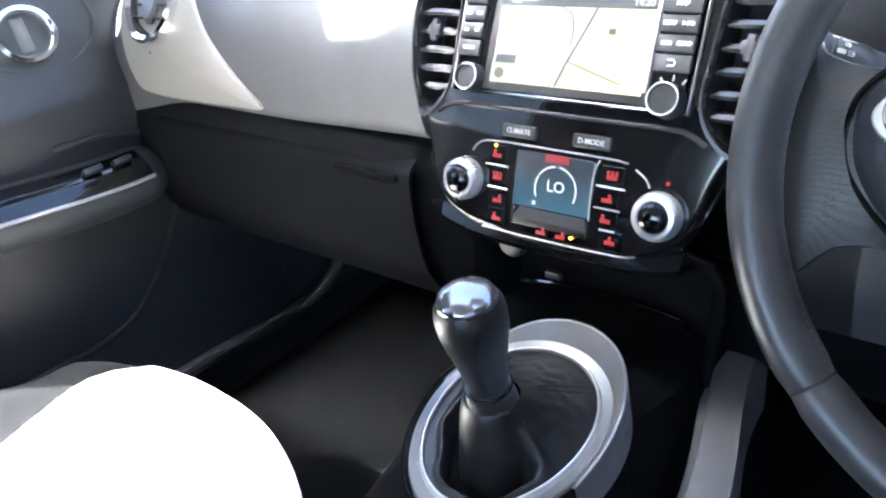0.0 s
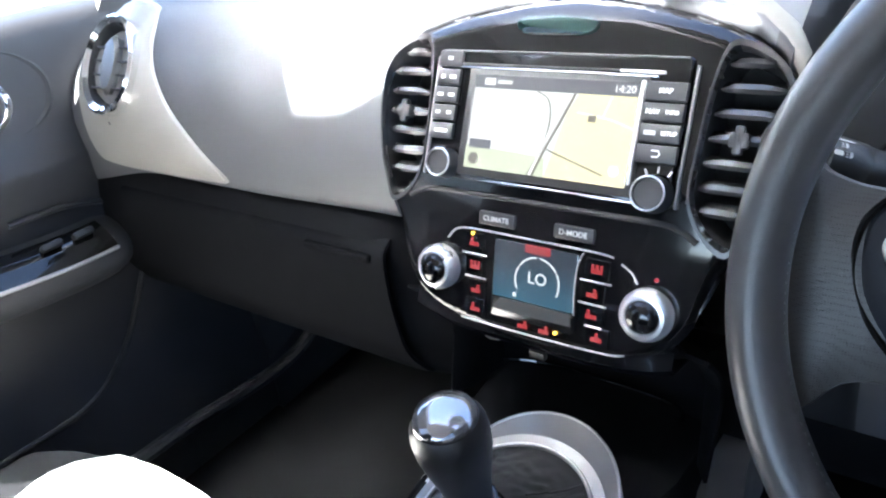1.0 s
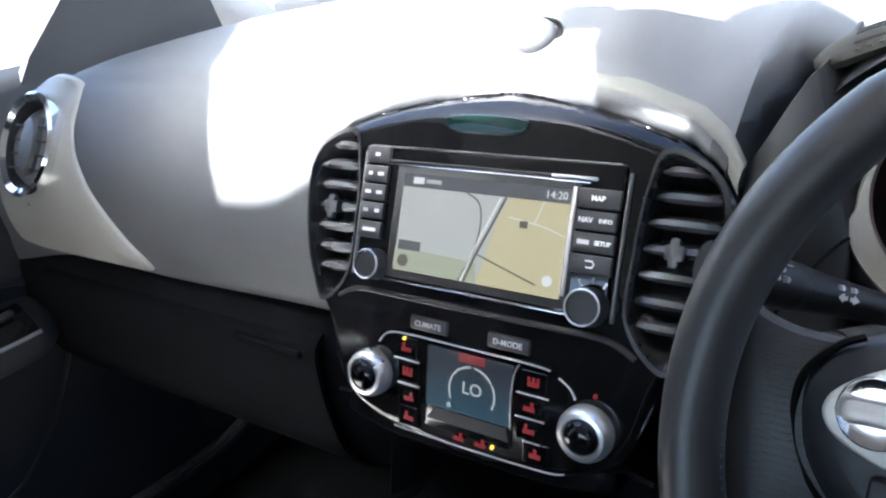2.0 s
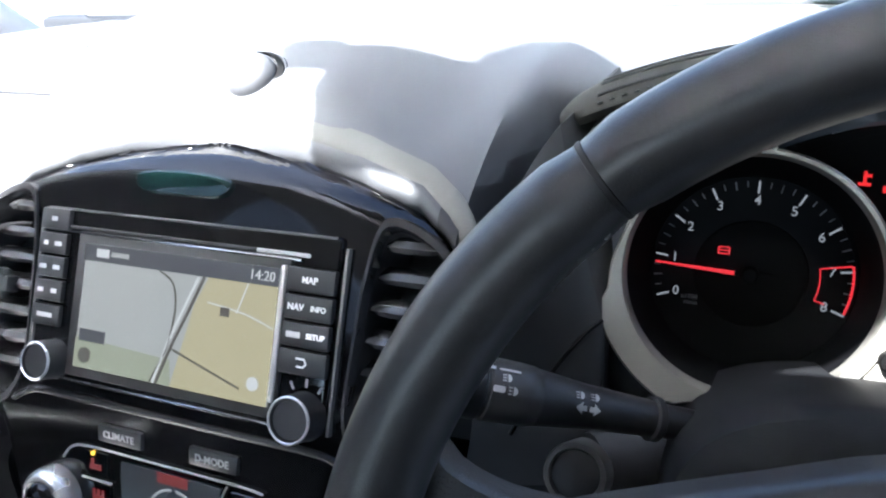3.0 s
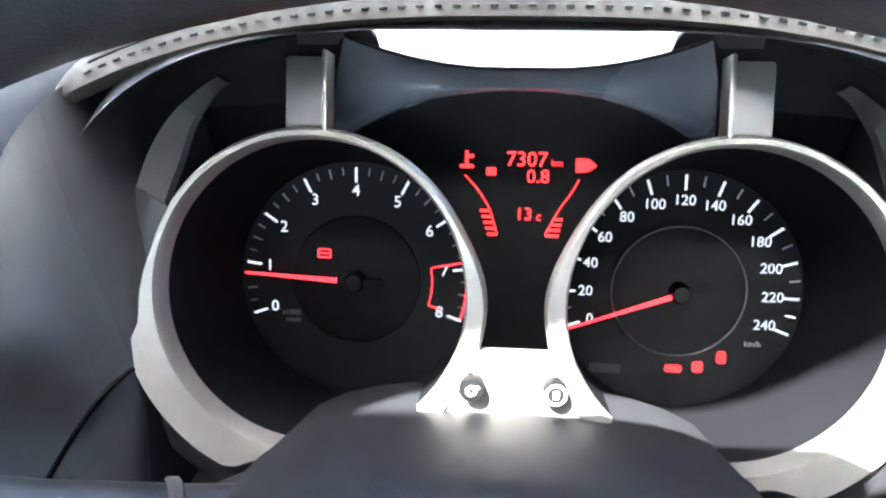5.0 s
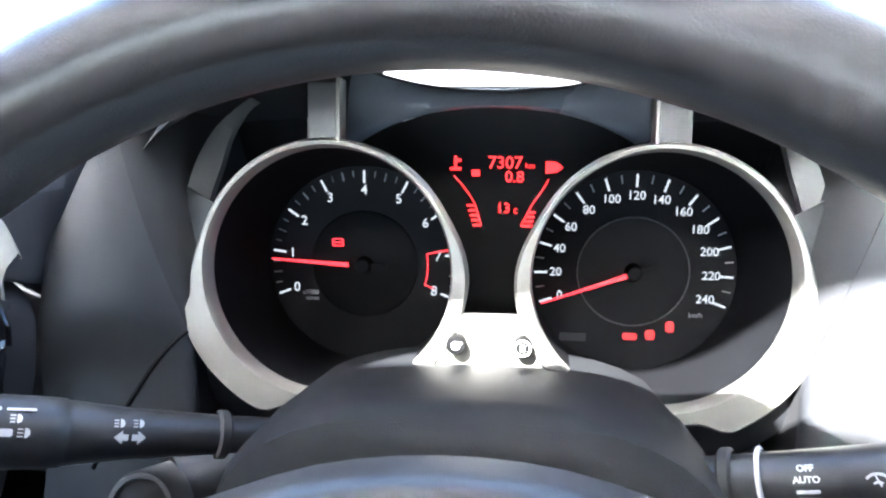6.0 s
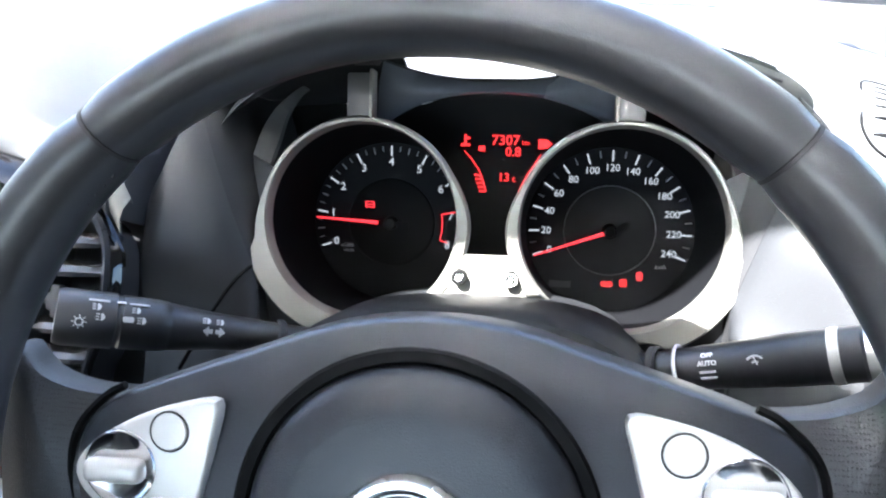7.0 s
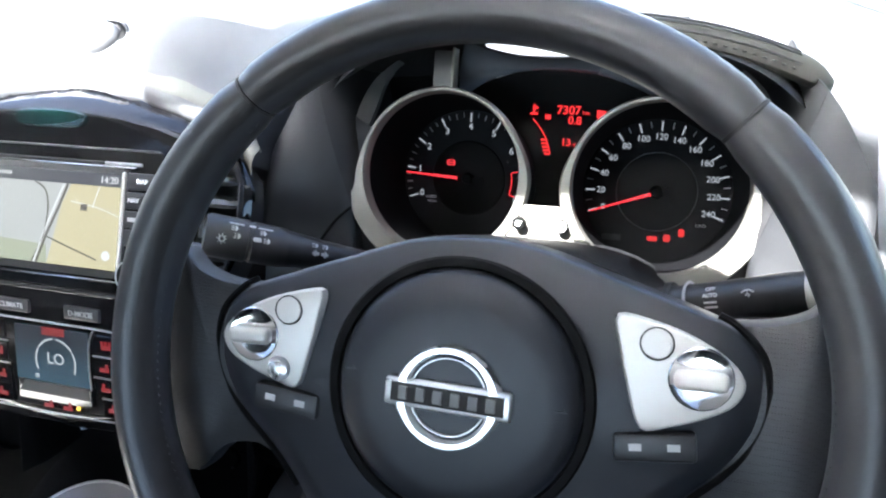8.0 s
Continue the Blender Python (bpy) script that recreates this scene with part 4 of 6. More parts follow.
        fin.append([rf @ Vector((q0[0], q0[1], d - 0.006)), rf @ Vector((q1[0], q1[1], d)), rf @ Vector((q1[0], q1[1], d - 0.006)), rf @ Vector((q0[0], q0[1], d - 0.012))])
    part("fin", loft(fin, True, True), STRUT, gauge, "silver fin outside the ring")
    return gauge, df


tach, tdf = dial(-1, 8, list("012345678"), 4, 0.84 / 8, 0.0512)
speedo, sdf = dial(1, 12, [str(20 * i) for i in range(13)], 2, 0.0, 0.0515)
part("red_zone", arc_bar(0.0500, 0.0512, 11, -19, 0.0004, tdf @ pose(0, 0, 0.0014)), NEEDLE, tach)
part("red_zone", arc_bar(0.0345, 0.0351, 11, -18, 0.0004, tdf @ pose(0, 0, 0.0014)), NEEDLE, tach)
part("red_zone", arc_bar(0.0351, 0.0500, 11.6, 10.6, 0.0004, tdf @ pose(0, 0, 0.0014)), NEEDLE, tach)
part("red_zone", arc_bar(0.0351, 0.0400, -17.2, -18.2, 0.0004, tdf @ pose(0, 0, 0.0014)), NEEDLE, tach)
part("tell_tale", merge(*[rbox(w, h, 0.0006, 0.0002, tdf, 1, (-0.0145 + u, 0.0120 + v, 0.0024)) for u, v, w, h in ((0, 0, 0.0062, 0.0007), (0, -0.0018, 0.0062, 0.0007), (-0.0028, -0.0002, 0.0007, 0.0040), (0.0028, -0.0002, 0.0007, 0.0040), (-0.0016, 0.0018, 0.0014, 0.0008), (0.0016, 0.0018, 0.0014, 0.0008), (0.0, 0.0018, 0.0062, 0.0005))]), NEEDLE, tach, "small red warning lamp")
words("x1000", 0.0036, tdf @ Matrix.Translation((-0.0305, -0.0165, 0.0013)), GREYPRINT, tach, "figure")
words("r/min", 0.0034, tdf @ Matrix.Translation((-0.0295, -0.0198, 0.0013)), GREYPRINT, tach, "figure")
words("km/h", 0.0036, sdf @ Matrix.Translation((0.0335, -0.0225, 0.0013)), GREYPRINT, speedo, "figure")
for u, v, w, h in ((0.000, -0.0350, 0.0075, 0.0036), (0.0105, -0.0338, 0.0048, 0.0052), (0.0205, -0.0290, 0.0042, 0.0058)):
    part("tell_tale", prism(round_rect(w, h, 0.0012, 3), 0.0005, 0, sdf @ pose(u, v, 0.0016)), RED_DIM, speedo, "red warning lamp")
part("tell_tale", rbox(0.014, 0.0042, 0.0004, 0, sdf, 1, (-0.030, -0.0365, 0.0014)), BUTTON, speedo)

# display between the dials
lens = part("display", prism(smooth_line([(-0.052, 0.050), (-0.030, 0.064), (0.0, 0.070), (0.030, 0.064), (0.052, 0.050), (0.030, 0.020), (0.018, -0.010), (0.014, -0.030), (-0.014, -0.030), (-0.018, -0.010), (-0.030, 0.020)], 4, True), 0.001, 0, DF @ pose(0, 0, 0.002)), PIT, cluster, "dark display with red figures")
LF = DF @ pose(0, 0, 0.0034)
words("7307", 0.0090, LF @ pose(0.0035, 0.0450, 0), RED_GLOW, lens, "figure", bold=0.0001)
words("km", 0.0042, LF @ pose(0.0165, 0.0438, 0), RED_GLOW, lens, "figure")
words("0.8", 0.0082, LF @ pose(0.0085, 0.0377, 0), RED_GLOW, lens, "figure", bold=0.0001)
words("13", 0.0076, LF @ pose(0.0030, 0.0212, 0), RED_GLOW, lens, "figure", bold=0.0001)
words("c", 0.0060, LF @ pose(0.0095, 0.0205, 0), RED_GLOW, lens, "figure")
part("lamp", merge(rbox(0.0015, 0.007, 0.0004, 0, LF, 1, (-0.0225, 0.0450, 0)), rbox(0.0060, 0.0016, 0.0004, 0, LF, 1, (-0.0225, 0.0418, 0)), rbox(0.003, 0.0016, 0.0004, 0, LF, 1, (-0.0210, 0.0462, 0))), RED_GLOW, lens)
part("lamp", rbox(0.0042, 0.0034, 0.0004, 0, LF, 1, (-0.0118, 0.0397, 0)), RED_GLOW, lens)
part("lamp", prism([(0.0245, 0.0400), (0.0300, 0.0405), (0.0335, 0.0432), (0.0300, 0.0460), (0.0245, 0.0462)], 0.0004, 0, LF), RED_GLOW, lens)
part("scale", tube([LF @ Vector(p) for p in smooth_line([(-0.0232, 0.0380, 0), (-0.0170, 0.0310, 0), (-0.0120, 0.0230, 0), (-0.0085, 0.0120, 0)], 5)], 0.0004, 5), RED_GLOW, lens)
part("scale", tube([LF @ Vector(p) for p in smooth_line([(0.0262, 0.0370, 0), (0.0230, 0.0310, 0), (0.0180, 0.0235, 0), (0.0125, 0.0125, 0)], 5)], 0.0004, 5), RED_GLOW, lens)
for k in range(5):
    part("segment", rbox(0.0042, 0.0013, 0.0004, 0, LF, 1, (-0.0143 + 0.0009 * k, 0.0225 - 0.0026 * k, 0)), RED_GLOW, lens)
for k in range(4):
    part("segment", rbox(0.0060 - 0.0006 * k, 0.0013, 0.0004, 0, LF, 1, (0.0155 + 0.0008 * k, 0.0122 + 0.0024 * k, 0)), RED_GLOW, lens)

# cowl panel that closes the gap below and outside each ring
for s in (-1, 1):
    rf = ring_frame(s)
    rows = []
    for i in range(25):
        a = mixed(-100, 28, i / 24)
        a = a if s > 0 else 180 - a
        rows.append([rf @ Vector((*radial(r, a), d)) for r, d in ((0.056, -0.009), (0.066, -0.0085), (0.074, -0.009), (0.082, -0.013), (0.090, -0.020))])
    part("ring_surround", shell(rows, 0.002), COWL, cluster, "dark grey panel round the ring")

# silver plate with two reset buttons between the rings
PF = plane_frame((GX, 0.2165, GZ), 21)
RX = 0.0733
plate_side = [(RX - 0.0600 * math.cos(radians(b)), -0.0600 * math.sin(radians(b))) for b in (16.2, 20, 24, 30, 36, 42, 48, 54, 60, 66)]
plate_line = [(-0.0150, -0.0167), (0.0150, -0.0167)] + plate_side + [(-x, y) for x, y in plate_side[::-1]]
plate = part("plate", prism(plate_line, 0.006, 0.0012, PF @ pose(0, 0, -0.0045), 2), RINGSILVER, cluster, "pale silver plate between the dials")
for s in (-1, 1):
    bf = PF @ pose(s * 0.0143, -0.0288, 0.0010)
    knob_low = part("reset_button", lathe([(0.0043, 0.0), (0.0043, 0.0075), (0.0038, 0.0086), (0.0, 0.0088)], 28, bf), PIT, plate, "small black reset button with a white mark")
    top = bf @ pose(0, 0, 0.0087)
    if s < 0:
        part("mark", merge(annulus(0.0011, 0.0018, 0.0004, 16, top, 0.0001), rbox(0.0030, 0.0007, 0.0004, 0, top, 1, (0.0012, 0.0012, 0.0002))), WHITE, knob_low)
    else:
        part("mark", merge(annulus(0.0029, 0.0036, 0.0004, 24, top, 0.0001), prism(round_rect(0.0020, 0.0026, 0.0006, 3), 0.0004, 0, top)), WHITE, knob_low)


# ---- cowl and hood round the cluster ----
SIDE = [(0.150, 0.174), (0.160, 0.181), (0.170, 0.1875), (0.179, 0.194), (0.1865, 0.2025), (0.1920, 0.214), (0.1955, 0.229), (0.1975, 0.250), (0.1985, 0.280), (0.1990, 0.320)]
for s in (-1, 1):
    rows = []
    for i in range(33):
        t = i / 32
        z = mixed(0.705, 0.535, t)
        lean = 0.019 - 0.28 * (z - 0.604)
        out = 0.026 * (1 - t / 0.55) ** 2 * (t < 0.55) - 0.030 * (max(0.0, t - 0.40) / 0.60) ** 2
        row = []
        for k, (x, y) in enumerate(smooth_line(SIDE, 4)):
            w = k / 36
            row.append((GX + s * max(GX - x - lean * ease(0.0, 0.5, w), 0.1340), y + out * (1 - w * w), z - 0.060 * (1 - w) ** 3 * (1 - t)))
        rows.append(row)
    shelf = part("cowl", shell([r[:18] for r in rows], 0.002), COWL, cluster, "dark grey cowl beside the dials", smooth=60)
    # Inner part of the cowl surface, blackened to stand for its shade.
    part("shaded_wall", shell([r[17:] for r in rows], 0.002), BLACK, cluster, "inner cowl wall, coloured black for its shade", smooth=60)

    def on_cowl(i, k):
        a, b = int(i), int(k)
        p = Vector(rows[a][b]).lerp(Vector(rows[a][b + 1]), k - b)
        q = Vector(rows[a + 1][b]).lerp(Vector(rows[a + 1][b + 1]), k - b)
        return p.lerp(q, i - a) + Vector((0, -0.0006, 0))

    part("joint", tube([on_cowl(17.9 + 9.0 * (j / 12) ** 2.2, mixed(17.0, 5.0, j / 12)) for j in range(13)], 0.0011, 6), PIT, shelf)
# dark walls above the dials, with the slot left open between them
for s in (-1, 1):
    rows = [[(GX + s * x, 0.318, 0.665), (GX + s * x, 0.306, 0.692 - 0.017 * (x / 0.16) ** 2.6), (GX + s * x, 0.285, 0.712 - 0.034 * (x / 0.16) ** 2.6), (GX + s * x, 0.262, 0.7225 - 0.034 * (x / 0.16) ** 2.6)] for x in (0.057, 0.07, 0.09, 0.11, 0.13, 0.15)]
    part("top_wall", shell(rows, 0.002), BLACK, cluster)
# smooth inner lip above the display
rows = []
for i in range(41):
    u = i / 20 - 1
    w = 1 - abs(u) ** 2.2
    b = 0.030 * abs(u) ** 3
    low = 0.660 + 0.0345 * w ** 0.9
    top = 0.7120 - 0.0105 * w
    rows.append([(GX + 0.078 * u, 0.275 + b, low - 0.003), (GX + 0.077 * u, 0.262 + b, low), (GX + 0.075 * u, 0.254 + 0.8 * b, mixed(low, top, 0.20)), (GX + 0.072 * u, 0.2515 + 0.6 * b, mixed(low, top, 0.45)), (GX + 0.069 * u, 0.2535 + 0.4 * b, mixed(low, top, 0.75)), (GX + 0.066 * u, 0.262 + 0.2 * b, top), (GX + 0.065 * u, 0.275, 0.708 - 0.0095 * w), (GX + 0.065 * u, 0.288, 0.702 - 0.006 * w)])
part("inner_lip", shell(rows, 0.002), LIPGREY, cluster, "smooth grey lip above the display", smooth=60)
part("lip_line", tube([r[5] for r in rows], 0.0008, 6), BLACK, cluster)
# dark surround that rounds the upper corners of the slot
rows = []
for i in range(49):
    u = i / 24 - 1
    x = GX + 0.082 * u
    top = 0.7115 + 0.0160 * math.sqrt(max(0.0, 1 - (0.082 * u / 0.0665) ** 2)) ** 0.9
    rows.append([(x, 0.263, 0.7300), (x, 0.2635, top), (x, 0.275, top + 0.0015)])
part("slot_surround", shell(rows, 0.0015), BLACK, cluster)
def rounded_ends(sections, reach=4):
    """Draws the last sections of an arch together, so that it ends in a rounded lobe."""
    rows = [list(c) for c in zip(*sections)]
    for k in range(reach):
        f = math.sqrt(1 - ((reach - k) / (reach + 0.4)) ** 2)
        for row in (rows[k], rows[-1 - k]):
            mid = sum((Vector(p) for p in row), Vector()) / len(row)
            row[:] = [tuple(mid.lerp(Vector(p), f)) for p in row]
    return rows


# the hood, an arch open at its back
hood = thing("cluster_hood", (GX, 0.25, 0.69), "grey stitched hood arched over the dials", "hood")


def hood_arc(dx, top, drop, y, n=61, power=2.6):
    out = []
    for i in range(n):
        u = 2 * i / (n - 1) - 1
        k = 1 - abs(u) ** power
        out.append((GX + dx * u, y + 0.006 * u * u, top - drop * (1 - k)))
    return out


sect = [hood_arc(0.160, 0.7285, 0.0410, 0.262), hood_arc(0.163, 0.7270, 0.0385, 0.240), hood_arc(0.166, 0.7245, 0.0365, 0.226), hood_arc(0.1675, 0.7265, 0.034, 0.2235), hood_arc(0.169, 0.7310, 0.034, 0.227), hood_arc(0.171, 0.7345, 0.034, 0.240), hood_arc(0.172, 0.7350, 0.036, 0.258), hood_arc(0.172, 0.7315, 0.038, 0.268), hood_arc(0.166, 0.7240, 0.036, 0.268)]
bm = loft(rounded_ends(sect), True, True)
part("hood_shell", bm, HOODSKIN, hood, "grey grained hood", smooth=60)
# darker rounded body under the stitched top
sect = [hood_arc(0.168, 0.7235, 0.044, 0.285), hood_arc(0.170, 0.7230, 0.050, 0.250), hood_arc(0.1745, 0.7212, 0.080, 0.228, 61, 6.0), hood_arc(0.1795, 0.7225, 0.0735, 0.222, 61, 4.0), hood_arc(0.1830, 0.7248, 0.0558, 0.240), hood_arc(0.1825, 0.7255, 0.0465, 0.275), hood_arc(0.178, 0.7215, 0.046, 0.30)]
part("hood_base", loft(rounded_ends(sect, 5), True, True), COWL, hood, "dark rounded body of the hood", smooth=60)
for y, z in ((0.2405, 0.7352), (0.246, 0.7358)):
    st = hood_arc(0.1705, z, 0.034, y, 61)
    part("stitching", tube(st[4:-4], 0.0006, 5), COWL, hood)

part("seam", tube(hood_arc(0.1700, 0.7322, 0.034, 0.2300, 61)[4:-4], 0.0008, 5), BLACK, hood)
line = hood_arc(0.1690, 0.7290, 0.034, 0.2252, 121)
bm = None
for a, b in zip(line[8:112:2], line[9:113:2]):
    q = rbox((Vector(b) - Vector(a)).length * 0.8, 0.0009, 0.0009, 0, Matrix.Translation((Vector(a) + Vector(b)) / 2 + Vector((0, -0.0004, 0.0003))) @ (Vector(b) - Vector(a)).to_track_quat("X", "Z").to_matrix().to_4x4())
    bm = merge(bm, q) if bm else q
tagged(part("stitching", bm, COWL, hood), kind="stuff")

# ---- steering wheel ----
WF = plane_frame((0.338, 0.007, 0.617), 24, 2.0)
wheel = thing("steering_wheel", tuple(WF.translation), "black leather steering wheel with silver switch pads", "steering wheel")


def rim_piece(a0, a1, thick=1.0):
    n = max(6, int(abs(a1 - a0) / 3))
    rows = []
    for i in range(n + 1):
        a = mixed(a0, a1, i / n)
        c, s = math.cos(radians(a)), math.sin(radians(a))
        pinch = 0.90 if i in (0, n) else 1.0
        grip = 1.0 + 0.07 * math.exp(-((abs(((a + 90) % 360) - 180) - 62) / 14) ** 2)
        row = []
        for j in range(20):
            b = 2 * math.pi * j / 20
            r = 0.1628 + 0.0122 * pinch * grip * thick * math.cos(b)
            row.append(WF @ Vector((r * c, r * s, 0.0162 * pinch * grip * thick * math.sin(b))))
        rows.append(row)
    return loft(rows, True, True)


for a0, a1 in ((47.1, 128.1), (128.7, 222.0), (222.6, 312.6), (313.2, 406.5)):
    part("rim_grip", rim_piece(a0, a1), LEATHER, wheel, "black stitched leather grip")
for a in (46.8, 128.4, 222.3, 312.9):
    part("seam", rim_piece(a - 0.35, a + 0.35, 0.93), BLACK, wheel)
# stitches along the inner side of the rim
for a0, a1 in ((131, 220), (315, 404)):
    bm = None
    for k in range(int((a1 - a0) / 1.6)):
        a = a0 + 1.6 * k
        s = rbox(0.0007, 0.0020, 0.0006, 0, WF @ pose(0, 0, 0, 0, 0, a) @ pose(0.15110, 0, 0.0030, 0, 0, 25))
        bm = merge(bm, s) if bm else s
    tagged(part("stitching", bm, LEATHER, wheel), kind="stuff")


def dome(outline, z0, z1, rise, m, rings=6, power=2.0):
    """A cushion: an outline raised at its middle."""
    cx, cy = sum(p[0] for p in outline) / len(outline), sum(p[1] for p in outline) / len(outline)
    rows = [[m @ Vector((x, y, z0)) for x, y in outline]]
    for k in range(rings + 1):
        t = 0.945 * (1 - k / rings) + 0.03
        rows.append([m @ Vector((cx + (x - cx) * t, cy + (y - cy) * t, z1 + rise * (1 - t ** power))) for x, y in outline])
    for k, (t, d) in enumerate(((1.0, 0.0075), (0.997, 0.0045), (0.990, 0.0020))):
        rows.insert(1 + k, [m @ Vector((cx + (x - cx) * t, cy + (y - cy) * t, z1 - d)) for x, y in outline])
    bm = loft(rows, True)
    bm.faces.new([v for v in bm.verts[-len(outline):]])
    return bm


SPOKE = [(-0.1290, 0.010), (-0.1260, 0.024), (-0.115, 0.035), (-0.090, 0.0445), (-0.060, 0.0545), (-0.030, 0.064), (0.0, 0.067), (0.030, 0.064), (0.060, 0.0545), (0.090, 0.0445), (0.115, 0.035), (0.1260, 0.024), (0.1290, 0.010), (0.1262, -0.008), (0.115, -0.026), (0.098, -0.043), (0.083, -0.062), (0.070, -0.086), (0.060, -0.110), (0.052, -0.152), (-0.052, -0.152), (-0.060, -0.110), (-0.070, -0.086), (-0.083, -0.062), (-0.098, -0.043), (-0.115, -0.026), (-0.1262, -0.008)]
part("spoke_cover", dome(smooth_line(SPOKE, 3, True), -0.034, -0.016, 0.015, WF, 8, 1.6), HUB, wheel, "dark grey hub cover", smooth=50)
# leather arms that carry the hub cover to the rim
for s in (-1, 1):
    arm = [(s * x, y) for x, y in ((0.080, 0.036), (0.108, 0.0362), (0.130, 0.0375), (0.146, 0.0430), (0.158, 0.053), (0.163, 0.020), (0.162, -0.020), (0.158, -0.058), (0.144, -0.066), (0.128, -0.050), (0.108, -0.046), (0.080, -0.050))]
    part("spoke_arm", dome(smooth_line(arm, 3, True), -0.036, -0.0225, 0.006, WF, 6, 2.4), PUNCHED, wheel, "black leather spoke with fine holes", smooth=50)
    edge = smooth_line([(0.1085, 0.0400), (0.1165, 0.0356), (0.1268, 0.0242), (0.1299, 0.0100), (0.1270, -0.0084), (0.1158, -0.0266), (0.0987, -0.0436), (0.0837, -0.0626)], 5)
    part("gap", tube([WF @ Vector((s * x, y, -0.0180)) for x, y in edge], 0.0017, 6), PIT, wheel, "dark gap beside the hub cover")
part("airbag_cover", lathe([(0.0560, -0.02), (0.0560, -0.006), (0.0556, -0.002), (0.0545, 0.0005), (0.0530, 0.0022), (0.050, 0.0042), (0.040, 0.0060), (0.02, 0.0072), (0.0, 0.0076)], 72, WF @ pose(0, -0.002, 0)), HUB, wheel, "round dark airbag cover")
part("groove", annulus(0.0558, 0.0612, 0.0022, 72, WF @ pose(0, -0.002, -0.0032)), PIT, wheel)
EF = WF @ pose(-0.001, -0.0015, 0.0072, 0, 0, -2.5)


def badge_arc(a0, a1, r0, r1, high):
    """A rounded piece of the badge's ring, broader towards its ends."""
    rows = []
    for i in range(33):
        t = i / 32
        a = mixed(a0, a1, t)
        swell = 1 + 0.55 * abs(2 * t - 1) ** 4
        mid, half = (r0 + r1) / 2, (r1 - r0) / 2 * swell
        rows.append([EF @ Vector((*radial(mid + half * c, a), h)) for c, h in ((1.0, 0.0), (0.92, high * 0.6), (0.5, high), (-0.5, high), (-0.92, high * 0.6), (-1.0, 0.0))])
    return loft(rows, True, True)


badge = part("badge", badge_arc(13, 167, 0.0186, 0.0230, 0.0040), KNOBSILVER, wheel, "round chrome badge with a bar across", smooth=30)
part("ring_half", badge_arc(193, 347, 0.0186, 0.0230, 0.0040), KNOBSILVER, badge, smooth=30)
part("inner_ring", annulus(0.0166, 0.0174, 0.0016, 56, EF, 0.0003), KNOBSILVER, badge)
part("bar", rbox(0.0565, 0.0128, 0.0036, 0.0014, EF, 3, (0, 0, 0.0018)), KNOBSILVER, badge)
part("bar_face", rbox(0.0505, 0.0086, 0.001, 0.0004, EF, 2, (0, 0, 0.0036)), BLACK, badge)
for k in range(6):
    part("bar_block", rbox(0.0042, 0.0060, 0.0008, 0.0003, EF, 1, (-0.0195 + 0.0078 * k, 0, 0.0043)), STRUT, badge)
for s in (-1, 1):
    lines = [(x + 0.0035, y) for x, y in ((0.0640, 0.0385), (0.080, 0.0365), (0.096, 0.0310), (0.110, 0.0225), (0.1158, 0.0140), (0.112, 0.0050), (0.1015, -0.0015), (0.088, -0.0065), (0.0755, -0.0085), (0.0690, 0.010), (0.0655, 0.025))]
    pad = part("switch_pad", prism(smooth_line([(s * x, y) for x, y in lines], 4, True), 0.006, 0.0015, WF @ pose(0, 0, -0.0100), 3), SILVERPAINT, wheel, "silver switch pad")
    kf = WF @ pose(s * 0.1020, 0.0150, -0.0045)
    part("well", lathe([(0.0132, 0.0002), (0.0130, 0.0010), (0.0125, 0.0013), (0.0120, 0.0011), (0.0085, 0.0007), (0.006, 0.0006), (0.0, 0.0006)], 40, kf), CHROME, pad, "bright dished surround")
    part("rocker", rbox(0.0215, 0.0082, 0.007, 0.003, kf, 4, (0, 0, 0.004)), SILVERPAINT, pad, "silver rocker switch")
    part("button", lathe([(0.0064, 0.0), (0.0064, 0.0010), (0.0060, 0.0013), (0.0, 0.0015)], 32, WF @ pose(s * 0.0840, 0.0280, -0.0045)), SILVERPAINT, pad, "round silver button")
    part("button_gap", annulus(0.0064, 0.0071, 0.0009, 32, WF @ pose(s * 0.0840, 0.0280, -0.0045), 0.0001), BLACK, pad)
    if s < 0:
        part("button", lathe([(0.0060, 0.0), (0.0060, 0.0010), (0.0052, 0.0024), (0.003, 0.0032), (0.0, 0.0035)], 32, WF @ pose(s * 0.0885, -0.0005, -0.0045)), KNOBSILVER, pad, "domed bright button")
    sw = part("switch_strip", rbox(0.034, 0.0125, 0.008, 0.002, WF @ pose(s * 0.0855, -0.0165, -0.009, 0, 0, s * 6), 2), BUTTON, wheel, "black double switch")
    for q in (-1, 1):
        part("marking", rbox(0.0052, 0.0030, 0.0004, 0, WF @ pose(s * 0.0855, -0.0165, -0.0048, 0, 0, s * 6), 1, (q * 0.0078, 0.0005, 0)), GREYPRINT, sw)

for u, v, turn in ((-0.0475, 0.006, 90), (0.0475, -0.003, 0)):
    part("marking", merge(rbox(0.0052, 0.0007, 0.0003, 0, WF @ pose(u, v, 0.0052, 0, 0, 0), 1), rbox(0.0007, 0.0028, 0.0003, 0, WF @ pose(u + 0.0012, v + 0.0008, 0.0052, 0, 0, 0), 1)), BUTTON, wheel)

